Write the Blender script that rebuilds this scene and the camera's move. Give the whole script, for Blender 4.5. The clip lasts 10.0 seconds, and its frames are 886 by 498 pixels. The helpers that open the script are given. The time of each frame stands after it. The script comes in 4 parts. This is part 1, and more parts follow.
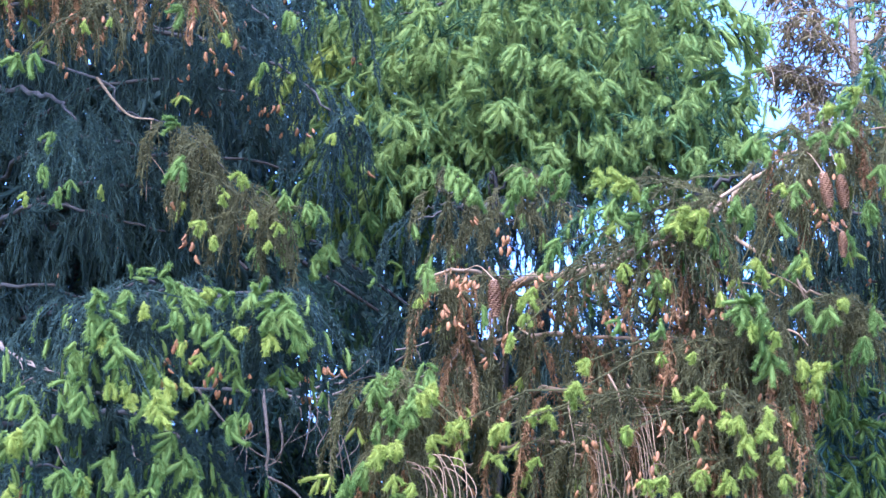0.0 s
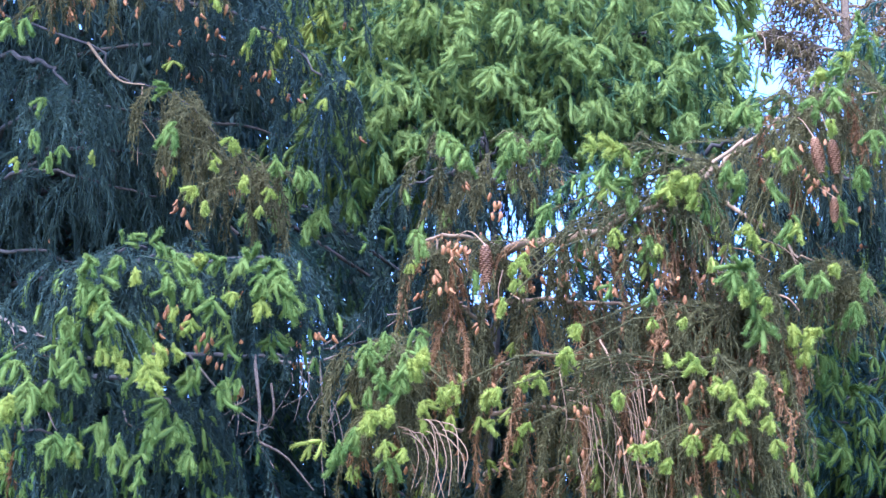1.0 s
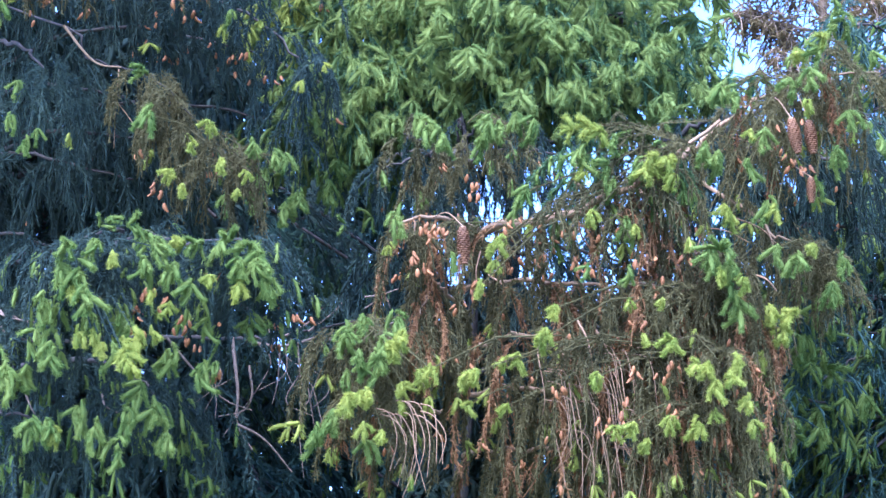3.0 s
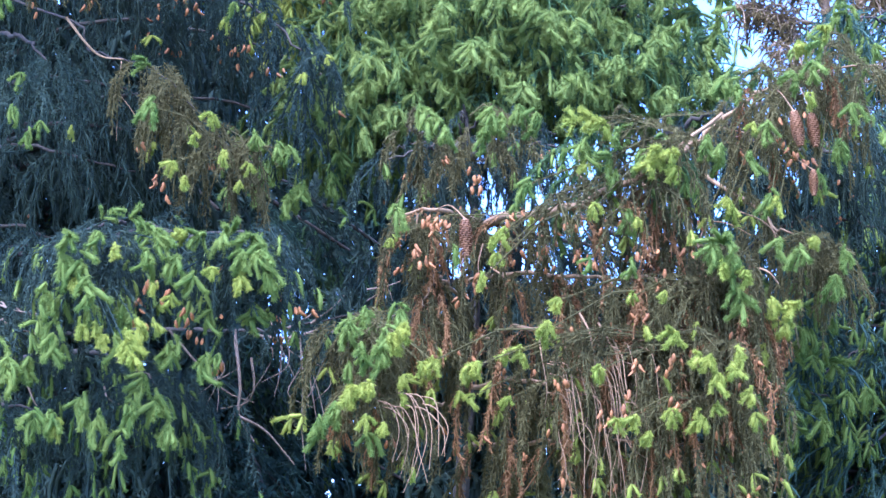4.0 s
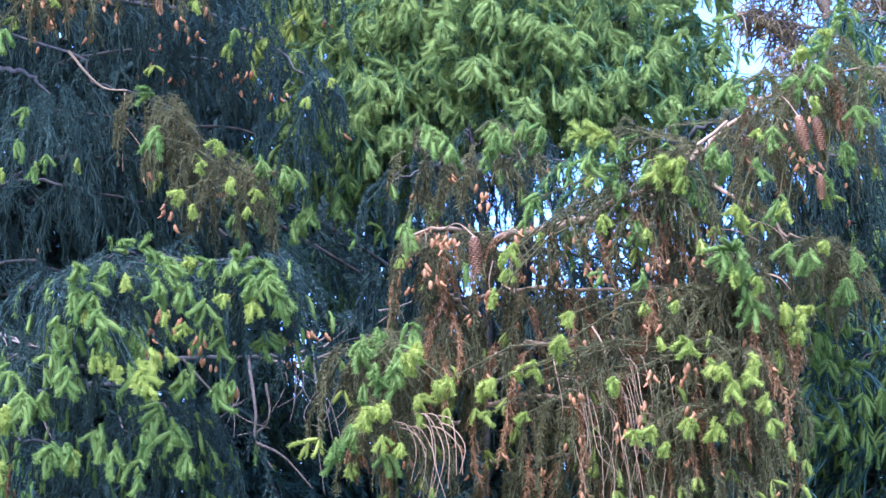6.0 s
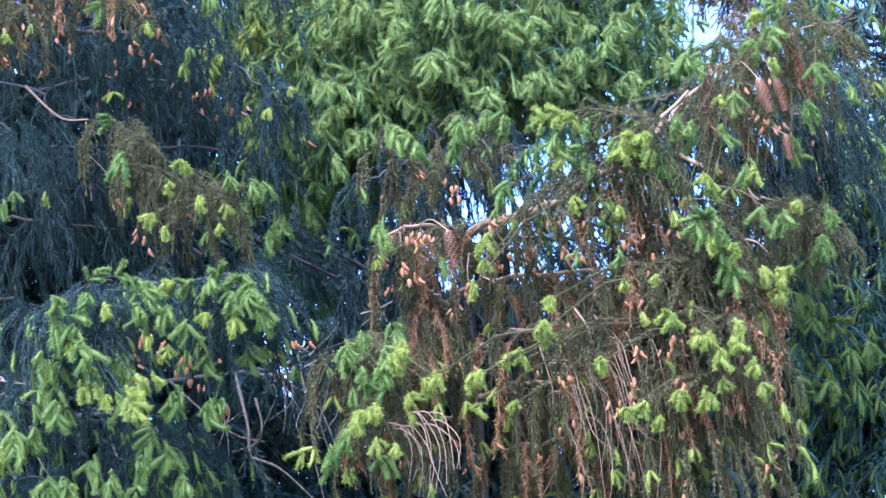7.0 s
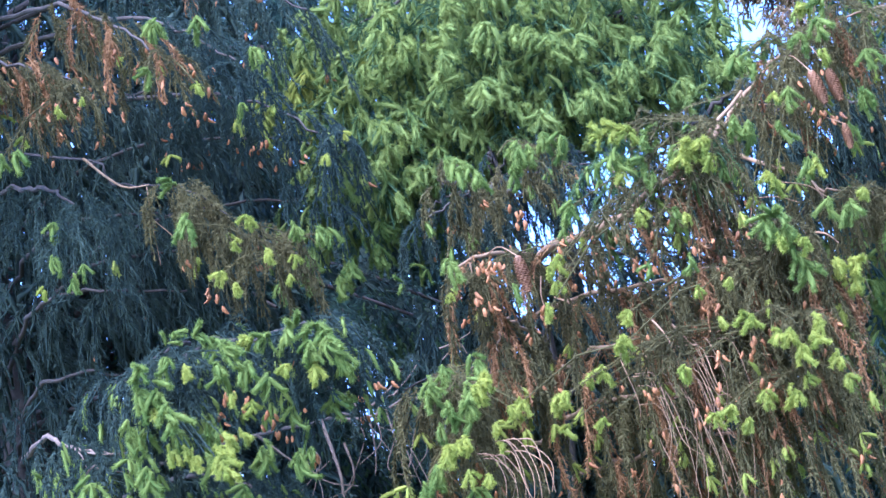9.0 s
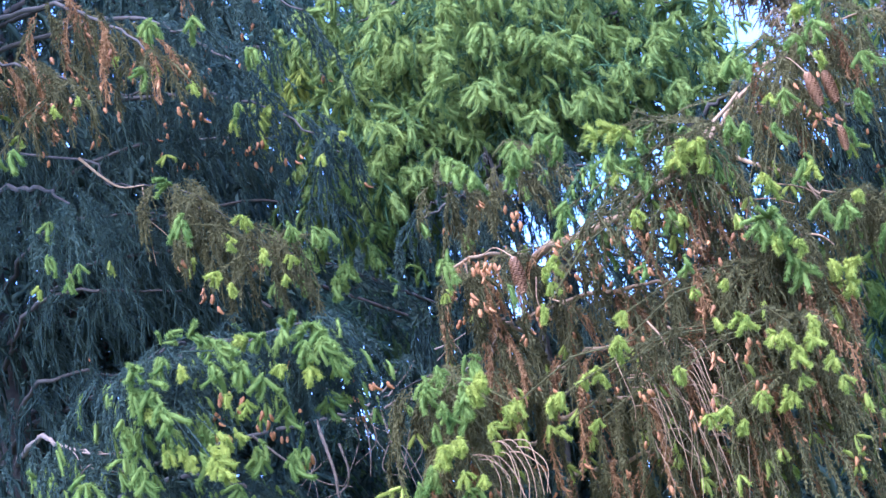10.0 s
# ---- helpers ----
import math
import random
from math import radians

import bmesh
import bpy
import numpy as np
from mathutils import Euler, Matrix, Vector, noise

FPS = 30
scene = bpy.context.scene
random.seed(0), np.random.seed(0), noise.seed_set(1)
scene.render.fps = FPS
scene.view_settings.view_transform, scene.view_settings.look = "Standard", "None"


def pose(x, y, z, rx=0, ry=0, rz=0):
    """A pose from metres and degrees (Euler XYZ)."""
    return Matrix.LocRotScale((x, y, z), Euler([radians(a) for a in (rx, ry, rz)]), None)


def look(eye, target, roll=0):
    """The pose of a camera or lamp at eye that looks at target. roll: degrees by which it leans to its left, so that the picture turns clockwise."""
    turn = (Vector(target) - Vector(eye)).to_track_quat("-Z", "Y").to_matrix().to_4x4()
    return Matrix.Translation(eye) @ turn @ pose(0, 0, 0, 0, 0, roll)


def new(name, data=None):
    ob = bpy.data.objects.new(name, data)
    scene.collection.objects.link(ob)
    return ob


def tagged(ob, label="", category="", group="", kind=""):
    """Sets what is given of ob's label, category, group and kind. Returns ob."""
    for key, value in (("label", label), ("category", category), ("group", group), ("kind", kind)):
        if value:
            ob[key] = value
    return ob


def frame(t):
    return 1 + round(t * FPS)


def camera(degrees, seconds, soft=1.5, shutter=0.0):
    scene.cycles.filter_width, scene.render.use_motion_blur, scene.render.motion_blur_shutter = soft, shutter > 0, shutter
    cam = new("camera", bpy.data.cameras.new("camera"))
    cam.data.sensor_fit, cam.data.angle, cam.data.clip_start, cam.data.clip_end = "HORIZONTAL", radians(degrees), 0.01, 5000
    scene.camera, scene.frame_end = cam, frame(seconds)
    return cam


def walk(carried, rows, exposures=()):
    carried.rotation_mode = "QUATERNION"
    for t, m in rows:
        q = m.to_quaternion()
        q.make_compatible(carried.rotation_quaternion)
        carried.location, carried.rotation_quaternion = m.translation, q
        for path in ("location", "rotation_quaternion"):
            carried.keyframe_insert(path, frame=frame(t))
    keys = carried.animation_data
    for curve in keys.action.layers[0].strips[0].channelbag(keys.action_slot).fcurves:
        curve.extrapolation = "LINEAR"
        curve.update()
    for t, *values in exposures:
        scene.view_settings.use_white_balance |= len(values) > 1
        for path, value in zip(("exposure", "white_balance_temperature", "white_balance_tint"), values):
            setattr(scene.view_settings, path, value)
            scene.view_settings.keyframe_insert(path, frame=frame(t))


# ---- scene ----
EYE = (0.0, 0.0, 1.6)


def aim(tilt, turn, lean):
    """Held at the eye: tilt up from straight down, turn to the left, lean."""
    return pose(*EYE, 0, 0, turn) @ pose(0, 0, 0, tilt) @ pose(0, 0, 0, 0, 0, lean)


cam = camera(18, 10.0, soft=1.5)
PATH = [
    (0.0, aim(102.500, -0.000, -0.000)),
    (0.5, aim(102.101, -0.055, -0.147)),
    (1.0, aim(101.790, -0.180, -0.044)),
    (1.5, aim(101.736, -0.293, -0.109)),
    (2.0, aim(101.772, -0.419, -0.213)),
    (2.5, aim(101.602, -0.650, -0.409)),
    (4.0, aim(101.257, -0.600, -0.297)),
    (4.5, aim(101.329, -0.536, -0.345)),
    (5.0, aim(101.506, -0.506, -0.602)),
    (6.5, aim(101.643, -0.612, -4.826)),
    (7.0, aim(101.515, -0.906, -8.244)),
    (7.5, aim(101.708, -0.403, -11.039)),
    (8.0, aim(101.929, 0.066, -12.540)),
    (8.5, aim(102.031, 0.114, -13.459)),
    (9.0, aim(102.393, 0.410, -14.198)),
    (9.5, aim(102.539, 0.480, -14.209)),
    (10.0, aim(102.386, 0.314, -14.067)),
]
walk(cam, PATH, [(0.0, 3.86, 4300, 35), (10.0, 3.86, 4350, 37)])

# ---- sky, sun ----
world = bpy.data.worlds.new("sky")
scene.world = world
world.use_nodes = True
wn = world.node_tree.nodes
sky = wn.new("ShaderNodeTexSky")
sky.sky_type = "NISHITA"
sky.sun_disc = False
SUN_UP, SUN_TURN = radians(60), radians(208)
sky.sun_elevation, sky.sun_rotation = SUN_UP, SUN_TURN
sky.dust_density, sky.air_density = 0.5, 1.0
world.node_tree.links.new(sky.outputs[0], wn["Background"].inputs[0])
wn["Background"].inputs[1].default_value = 0.046
sun = new("sun", bpy.data.lights.new("sun", "SUN"))
sun.data.energy, sun.data.angle, sun.data.color = 1.5, radians(70), (1.0, 0.88, 0.62)
to_sun = Vector((math.sin(SUN_TURN) * math.cos(SUN_UP), math.cos(SUN_TURN) * math.cos(SUN_UP), math.sin(SUN_UP)))
sun.matrix_world = look(to_sun * 30, (0, 0, 0))


# ---- materials ----
def leafy(name, dark, light, glow=0.35, patch=7.0, rough=0.8):
    """Needles: colour varies needle by needle and in soft patches; some light comes through."""
    m = bpy.data.materials.new(name)
    m.use_nodes = True
    nt = m.node_tree
    n, link = nt.nodes, nt.links.new
    out, p = n["Material Output"], n["Principled BSDF"]
    geo, obj = n.new("ShaderNodeNewGeometry"), n.new("ShaderNodeObjectInfo")
    noi = n.new("ShaderNodeTexNoise")
    noi.inputs["Scale"].default_value, noi.inputs["Detail"].default_value = patch, 3.0
    link(geo.outputs["Position"], noi.inputs["Vector"])
    a = n.new("ShaderNodeMath")
    a.operation = "MULTIPLY_ADD"
    link(geo.outputs["Random Per Island"], a.inputs[0])
    a.inputs[1].default_value = 0.35
    link(noi.outputs["Fac"], a.inputs[2])
    b = n.new("ShaderNodeMath")
    b.operation = "MULTIPLY_ADD"
    link(obj.outputs["Random"], b.inputs[0])
    b.inputs[1].default_value = 0.35
    link(a.outputs[0], b.inputs[2])
    ramp = n.new("ShaderNodeValToRGB")
    ramp.color_ramp.elements[0].position, ramp.color_ramp.elements[0].color = 0.45, (*dark, 1)
    ramp.color_ramp.elements[1].position, ramp.color_ramp.elements[1].color = 1.05, (*light, 1)
    link(b.outputs[0], ramp.inputs[0])
    link(ramp.outputs[0], p.inputs["Base Color"])
    p.inputs["Roughness"].default_value = rough
    p.inputs["Specular IOR Level"].default_value = 0.03
    tr = n.new("ShaderNodeBsdfTranslucent")
    link(ramp.outputs[0], tr.inputs[0])
    mix = n.new("ShaderNodeMixShader")
    mix.inputs[0].default_value = glow
    link(p.outputs[0], mix.inputs[1])
    link(tr.outputs[0], mix.inputs[2])
    link(mix.outputs[0], out.inputs[0])
    return m


def woody(name, dark, light, scale=60.0, bump=0.4, rough=0.85):
    """Bark, scales and earth: two scales of stain, with relief."""
    m = bpy.data.materials.new(name)
    m.use_nodes = True
    nt = m.node_tree
    n, link = nt.nodes, nt.links.new
    p = n["Principled BSDF"]
    geo, obj = n.new("ShaderNodeNewGeometry"), n.new("ShaderNodeObjectInfo")
    fine, wide = n.new("ShaderNodeTexNoise"), n.new("ShaderNodeTexNoise")
    fine.inputs["Scale"].default_value, fine.inputs["Detail"].default_value = scale, 5.0
    wide.inputs["Scale"].default_value = scale * 0.12
    for t in (fine, wide):
        link(geo.outputs["Position"], t.inputs["Vector"])
    a = n.new("ShaderNodeMath")
    a.operation = "MULTIPLY_ADD"
    link(wide.outputs["Fac"], a.inputs[0])
    a.inputs[1].default_value = 0.6
    link(fine.outputs["Fac"], a.inputs[2])
    b = n.new("ShaderNodeMath")
    b.operation = "MULTIPLY_ADD"
    link(obj.outputs["Random"], b.inputs[0])
    b.inputs[1].default_value = 0.25
    link(a.outputs[0], b.inputs[2])
    ramp = n.new("ShaderNodeValToRGB")
    ramp.color_ramp.elements[0].position, ramp.color_ramp.elements[0].color = 0.6, (*dark, 1)
    ramp.color_ramp.elements[1].position, ramp.color_ramp.elements[1].color = 1.15, (*light, 1)
    link(b.outputs[0], ramp.inputs[0])
    link(ramp.outputs[0], p.inputs["Base Color"])
    p.inputs["Roughness"].default_value = rough
    bp = n.new("ShaderNodeBump")
    bp.inputs["Strength"].default_value = bump
    bp.inputs["Distance"].default_value = 0.004
    link(fine.outputs["Fac"], bp.inputs["Height"])
    link(bp.outputs[0], p.inputs["Normal"])
    return m


# M_OLD: dull green with the bluish tint of shade and haze mixed in
M_OLD = leafy("needles_shade_tinted_green", (0.035, 0.056, 0.051), (0.062, 0.088, 0.064))
M_OLIVE = leafy("needles_olive", (0.055, 0.052, 0.024), (0.138, 0.124, 0.048))
M_GREEN = leafy("needles_mid_green", (0.050, 0.100, 0.048), (0.130, 0.205, 0.085), 0.5)
# M_DEEP: deep green, its blue stands in for dim skylit shade
M_DEEP = leafy("needles_shade_tinted_deep", (0.042, 0.078, 0.072), (0.080, 0.132, 0.094))
M_LIME = leafy("new_needles_lime", (0.185, 0.250, 0.036), (0.390, 0.425, 0.075), 0.5, 12.0, 0.8)
M_SOFT = leafy("new_needles_soft_green", (0.100, 0.170, 0.036), (0.240, 0.310, 0.070), 0.5, 12.0, 0.8)
M_FRESH = leafy("new_needles_cool_green", (0.130, 0.195, 0.050), (0.300, 0.370, 0.092), 0.5, 12.0, 0.8)
M_DRY = leafy("needles_dry_brown", (0.130, 0.068, 0.026), (0.310, 0.175, 0.072), 0.3)
M_BARK = woody("bark_grey_brown", (0.014, 0.012, 0.009), (0.052, 0.042, 0.030), 45.0)
M_LIMB = woody("bark_light_brown", (0.090, 0.055, 0.025), (0.230, 0.145, 0.068), 70.0)
M_TWIG = woody("twig_grey", (0.060, 0.045, 0.030), (0.170, 0.125, 0.085), 90.0)
M_RUST = woody("twig_rust", (0.110, 0.062, 0.028), (0.260, 0.160, 0.076), 90.0)
M_CONE = woody("cone_scales", (0.095, 0.042, 0.016), (0.280, 0.140, 0.055), 160.0, 0.3, 0.6)
M_BUD = woody("spent_bud_orange", (0.135, 0.052, 0.011), (0.285, 0.118, 0.027), 200.0, 0.2, 0.7)
M_LARCH = leafy("larch_tufts_tan", (0.110, 0.084, 0.036), (0.240, 0.185, 0.080), 0.3)
M_TAN = woody("larch_bark_tan", (0.100, 0.066, 0.034), (0.230, 0.160, 0.088), 80.0)
M_SOIL = woody("ground_grass", (0.030, 0.040, 0.018), (0.090, 0.110, 0.045), 9.0, 0.6, 0.95)


# ---- mesh helpers ----
rng = np.random.default_rng(7)


def unit(v):
    return v / np.maximum(np.linalg.norm(v, axis=-1, keepdims=True), 1e-9)


def mesh_of(name, verts, tris, material, smooth=False):
    """A mesh from arrays of corners and of triangles or quads."""
    me = bpy.data.meshes.new(name)
    k = tris.shape[1]
    me.vertices.add(len(verts))
    me.vertices.foreach_set("co", np.ascontiguousarray(verts, np.float32).ravel())
    me.loops.add(tris.size)
    me.loops.foreach_set("vertex_index", np.ascontiguousarray(tris, np.int32).ravel())
    me.polygons.add(len(tris))
    me.polygons.foreach_set("loop_start", np.arange(0, tris.size, k, dtype=np.int32))
    me.polygons.foreach_set("use_smooth", np.full(len(tris), smooth))
    me.update(calc_edges=True)
    me.materials.append(material)
    return me


def part(name, me, parent, label="", kind=""):
    ob = new(name, me)
    ob.parent = parent
    return tagged(ob, label, kind=kind)


def tubes(paths, sides=6):
    """Tapered tubes: each path is (points, radii). Returns corners and quads."""
    vs, fs, base = [], [], 0
    ang = np.arange(sides) * 2 * math.pi / sides
    for pts, rad in paths:
        pts = np.asarray(pts, float)
        k = len(pts)
        tan = unit(np.gradient(pts, axis=0))
        ref = np.where(np.abs(tan[:, 2:3]) > 0.9, np.array([[1.0, 0, 0]]), np.array([[0, 0, 1.0]]))
        s = unit(np.cross(tan, ref))
        t = np.cross(s, tan)
        ring = pts[:, None] + np.asarray(rad)[:, None, None] * (
            s[:, None] * np.cos(ang)[None, :, None] + t[:, None] * np.sin(ang)[None, :, None])
        vs.append(ring.reshape(-1, 3))
        i, j = np.meshgrid(np.arange(k - 1), np.arange(sides), indexing="ij")
        a, b = i * sides + j, i * sides + (j + 1) % sides
        fs.append(np.stack([a, b, b + sides, a + sides], -1).reshape(-1, 4) + base)
        base += k * sides
    return np.concatenate(vs), np.concatenate(fs)


def bundle(lines, radii, sides=3):
    """The same for many lines of equal length at once: (n, k, 3) and (n, k). Returns corners and triangles."""
    n, k = lines.shape[:2]
    ang = np.arange(sides) * 2 * math.pi / sides
    tan = unit(np.gradient(lines, axis=1))
    ref = np.where(np.abs(tan[..., 2:3]) > 0.9, np.array([1.0, 0, 0]), np.array([0, 0, 1.0]))
    s = unit(np.cross(tan, ref))
    t = np.cross(s, tan)
    ring = lines[:, :, None] + radii[:, :, None, None] * (s[:, :, None] * np.cos(ang)[:, None] + t[:, :, None] * np.sin(ang)[:, None])
    i, j = np.meshgrid(np.arange(k - 1), np.arange(sides), indexing="ij")
    a, b = (i * sides + j).ravel(), (i * sides + (j + 1) % sides).ravel()
    tri = np.concatenate([np.stack([a, b, b + sides], 1), np.stack([a, b + sides, a + sides], 1)])
    tri = (tri[None] + (np.arange(n) * k * sides)[:, None, None]).reshape(-1, 3)
    return ring.reshape(-1, 3), tri


def smooth_path(pts, n):
    """A smooth line through a few points."""
    p = np.asarray(pts, float)
    if len(p) == 2:
        return p[0] + (p[1] - p[0]) * np.linspace(0, 1, n)[:, None]
    q = np.vstack([2 * p[0] - p[1], p, 2 * p[-1] - p[-2]])
    u = np.linspace(0, len(p) - 1 - 1e-6, n)
    i = u.astype(int)
    f = (u - i)[:, None]
    a, b, c, d = q[i], q[i + 1], q[i + 2], q[i + 3]
    return 0.5 * (2 * b + (c - a) * f + (2 * a - 5 * b + 4 * c - d) * f ** 2 + (3 * b - a - 3 * c + d) * f ** 3)


def needles(lines, gap, length, width, open_=0.75):
    """Needles round twigs. lines: (twigs, points, 3). Returns corners and triangles."""
    seg = lines[:, 1:] - lines[:, :-1]
    total = np.linalg.norm(seg, axis=2).sum(1)
    count = np.maximum((total / gap).astype(int), 6)
    which = np.repeat(np.arange(len(lines)), count)
    u = rng.random(len(which)) * (lines.shape[1] - 1.001)
    i = u.astype(int)
    f = (u - i)[:, None]
    base = lines[which, i] * (1 - f) + lines[which, i + 1] * f
    tan = unit(seg[which, i])
    r = rng.normal(size=base.shape)
    r = unit(r - (r * tan).sum(1, keepdims=True) * tan)
    d = unit(tan * (1 - open_ * 0.55) + r * open_ * rng.uniform(0.6, 1.2, (len(r), 1)))
    side = unit(np.cross(d, r) + rng.normal(scale=0.45, size=d.shape))
    ln = length * rng.uniform(0.65, 1.2, (len(r), 1)) * np.where(u > lines.shape[1] - 1.9, 0.62, 1.0)[:, None]
    w = width * rng.uniform(0.7, 1.3, (len(r), 1)) / 2
    v = np.stack([base - side * w, base + side * w, base + d * ln], 1).reshape(-1, 3)
    return v, np.arange(len(v)).reshape(-1, 3)


def droop(start, heading, length, pull, points=6):
    """Twigs that set out along heading and bend down by their weight. All arrays; returns (n, points, 3)."""
    p, d = start.copy(), unit(heading)
    out = [p]
    step = (length / (points - 1))[:, None]
    for _ in range(points - 1):
        d = unit(d + pull[:, None] * np.array([0, 0, -1.0]) + rng.normal(scale=0.10, size=d.shape))
        p = p + d * step
        out.append(p)
    return np.stack(out, 1)


def gather(lumps):
    """Several lots of corners and faces as one."""
    at = np.cumsum([0] + [len(v) for v, _ in lumps[:-1]])
    return np.concatenate([v for v, _ in lumps]), np.concatenate([f + k for k, (_, f) in zip(at, lumps)])


# ---- shapes that repeat: new shoots, spent buds, seed cones ----
def brushes(lines, core, gap, length, width):
    """Plump blunt brushes of new needles along lines (n, 6, 3), closed in the middle."""
    at = np.array([0.0, 0.22, 0.48, 0.74, 0.93, 1.0]) * 4.999
    k, g = at.astype(int), (at % 1)[:, None]
    lines = lines[:, k] * (1 - g) + lines[:, k + 1] * g
    form = np.array([0.45, 0.85, 1.05, 1.05, 0.80, 0.25])
    radii = core * rng.uniform(0.8, 1.2, (len(lines), 1)) * form
    body = bundle(lines, radii, 5)
    body[0][:] += rng.normal(scale=core * 0.10, size=body[0].shape)
    return gather([body, needles(lines, gap, length, width, 0.66)])


def shoot_mesh(name, material, length, bend, core=0.0062):
    """A new shoot: a soft blunt brush that arches over by its weight (towards its own x)."""
    s = np.linspace(0, 1, 6)
    line = np.stack([bend * s ** 2 * length, 0.06 * np.sin(s * 3) * length, s * length * (1 - 0.3 * abs(bend) * s)], 1)
    v, f = brushes(line[None], core, length / 260, 0.0195, 0.0032)
    return mesh_of(name, v, f, material, True)


BENDS = (0.10, 0.30, 0.50, 0.70, 0.90)
LIME = [shoot_mesh("new_shoot", M_LIME, 0.044, b) for b in BENDS]
COOL = [shoot_mesh("new_shoot", M_FRESH, 0.066, b) for b in BENDS]
SOFT = [shoot_mesh("new_shoot", M_SOFT, 0.066, b) for b in BENDS]


def bud_mesh(curl):
    """A spent pollen bud: a small ribbed ear, curled at its tip."""
    prof = ((0, 0.002), (0.004, 0.0046), (0.011, 0.0066), (0.019, 0.0072), (0.027, 0.0058), (0.032, 0.0028))
    vs = []
    for i, (z, r) in enumerate(prof):
        for j in range(7):
            a = j * 2 * math.pi / 7 + i * 0.45
            rr = r * (1.25 if (i + j) % 2 else 0.74)
            vs.append((rr * math.cos(a) + curl * z * z, rr * math.sin(a), z - curl * 0.2 * z * z))
    fs = [(i * 7 + j, i * 7 + (j + 1) % 7, i * 7 + 7 + (j + 1) % 7, i * 7 + 7 + j) for i in range(5) for j in range(7)]
    return mesh_of("bud", np.array(vs), np.array(fs), M_BUD, True)


BUDS = [bud_mesh(c) for c in (4, 12, 20)]


def cone_mesh(length, width):
    """A hanging spruce cone: a core with overlapping scales in spirals, each a thick rounded wedge."""
    vs, fs = [], []
    rows, per = 17, 8
    for i in range(rows):
        f = (i + 0.5) / rows
        r = width * 0.5 * (math.sin(math.pi * (0.12 + 0.80 * f)) ** 0.6)
        for j in range(per):
            a = (j + 0.5 * (i % 2)) * 2 * math.pi / per + i * 0.12
            o, s, d = Vector((math.cos(a), math.sin(a), 0)), Vector((-math.sin(a), math.cos(a), 0)), Vector((0, 0, -1))
            c = d * (length * f)
            h, w = length / rows * 1.35, r * 0.43
            b = len(vs)
            ring = [c + o * r * 0.30 - d * h * 0.5 - s * w * 0.6, c + o * r * 0.30 - d * h * 0.5 + s * w * 0.6,
                    c + o * r * 0.92 + d * h * 0.10 + s * w, c + o * r * 1.14 + d * h * 0.46 + s * w * 0.5,
                    c + o * r * 1.14 + d * h * 0.46 - s * w * 0.5, c + o * r * 0.92 + d * h * 0.10 - s * w]
            vs += ring + [v - o * r * 0.14 + d * h * 0.02 for v in ring[2:]]
            fs += [(b, b + 1, b + 2), (b, b + 2, b + 5), (b + 2, b + 3, b + 4), (b + 2, b + 4, b + 5),
                   (b + 2, b + 6, b + 7), (b + 2, b + 7, b + 3), (b + 3, b + 7, b + 8), (b + 3, b + 8, b + 4),
                   (b + 4, b + 8, b + 9), (b + 4, b + 9, b + 5)]
    return mesh_of("cone", np.array([tuple(v) for v in vs]), np.array(fs), M_CONE)


CONE = cone_mesh(0.118, 0.040)


# ---- trees ----
def tree(name, x, y, height, thick, label, bark=None):
    """An empty at the foot, with a tapered, slightly crooked trunk under it."""
    ob = tagged(new(name), label, "tree", "spruces" if name == "spruce_tree" else "")
    ob.location = (x, y, 0)
    k = 24
    s = np.linspace(0, 1, k)
    pts = np.stack([0.05 * np.sin(s * 9 + x), 0.05 * np.cos(s * 7 + y), s * height], 1)
    rad = thick * (1 - 0.93 * s) + thick * 0.7 * np.exp(-s * 30)
    v, f = tubes([(pts, rad)], 12)
    v[:, :2] += np.random.default_rng(3).normal(scale=thick * 0.05, size=(len(v), 2))
    part("trunk", mesh_of("trunk", v, f, bark or M_BARK, True), ob)
    ob["foot"] = (x, y, 0.0)
    return ob


def aimed(p, d, turn, size):
    """A pose at p with z along d and x hanging downwards, then turned about z."""
    z = Vector(d).normalized()
    x = Vector((0.02, 0.01, -1)) - z * z.dot(Vector((0.02, 0.01, -1)))
    x.normalize()
    y = z.cross(x)
    m = Matrix((x, y, z)).transposed().to_4x4()
    return Matrix.Translation(Vector(p)) @ m @ Matrix.Rotation(turn, 4, "Z") @ Matrix.Scale(size, 4)


TWIG_FORM = (0.5, 1.0, 0.5)


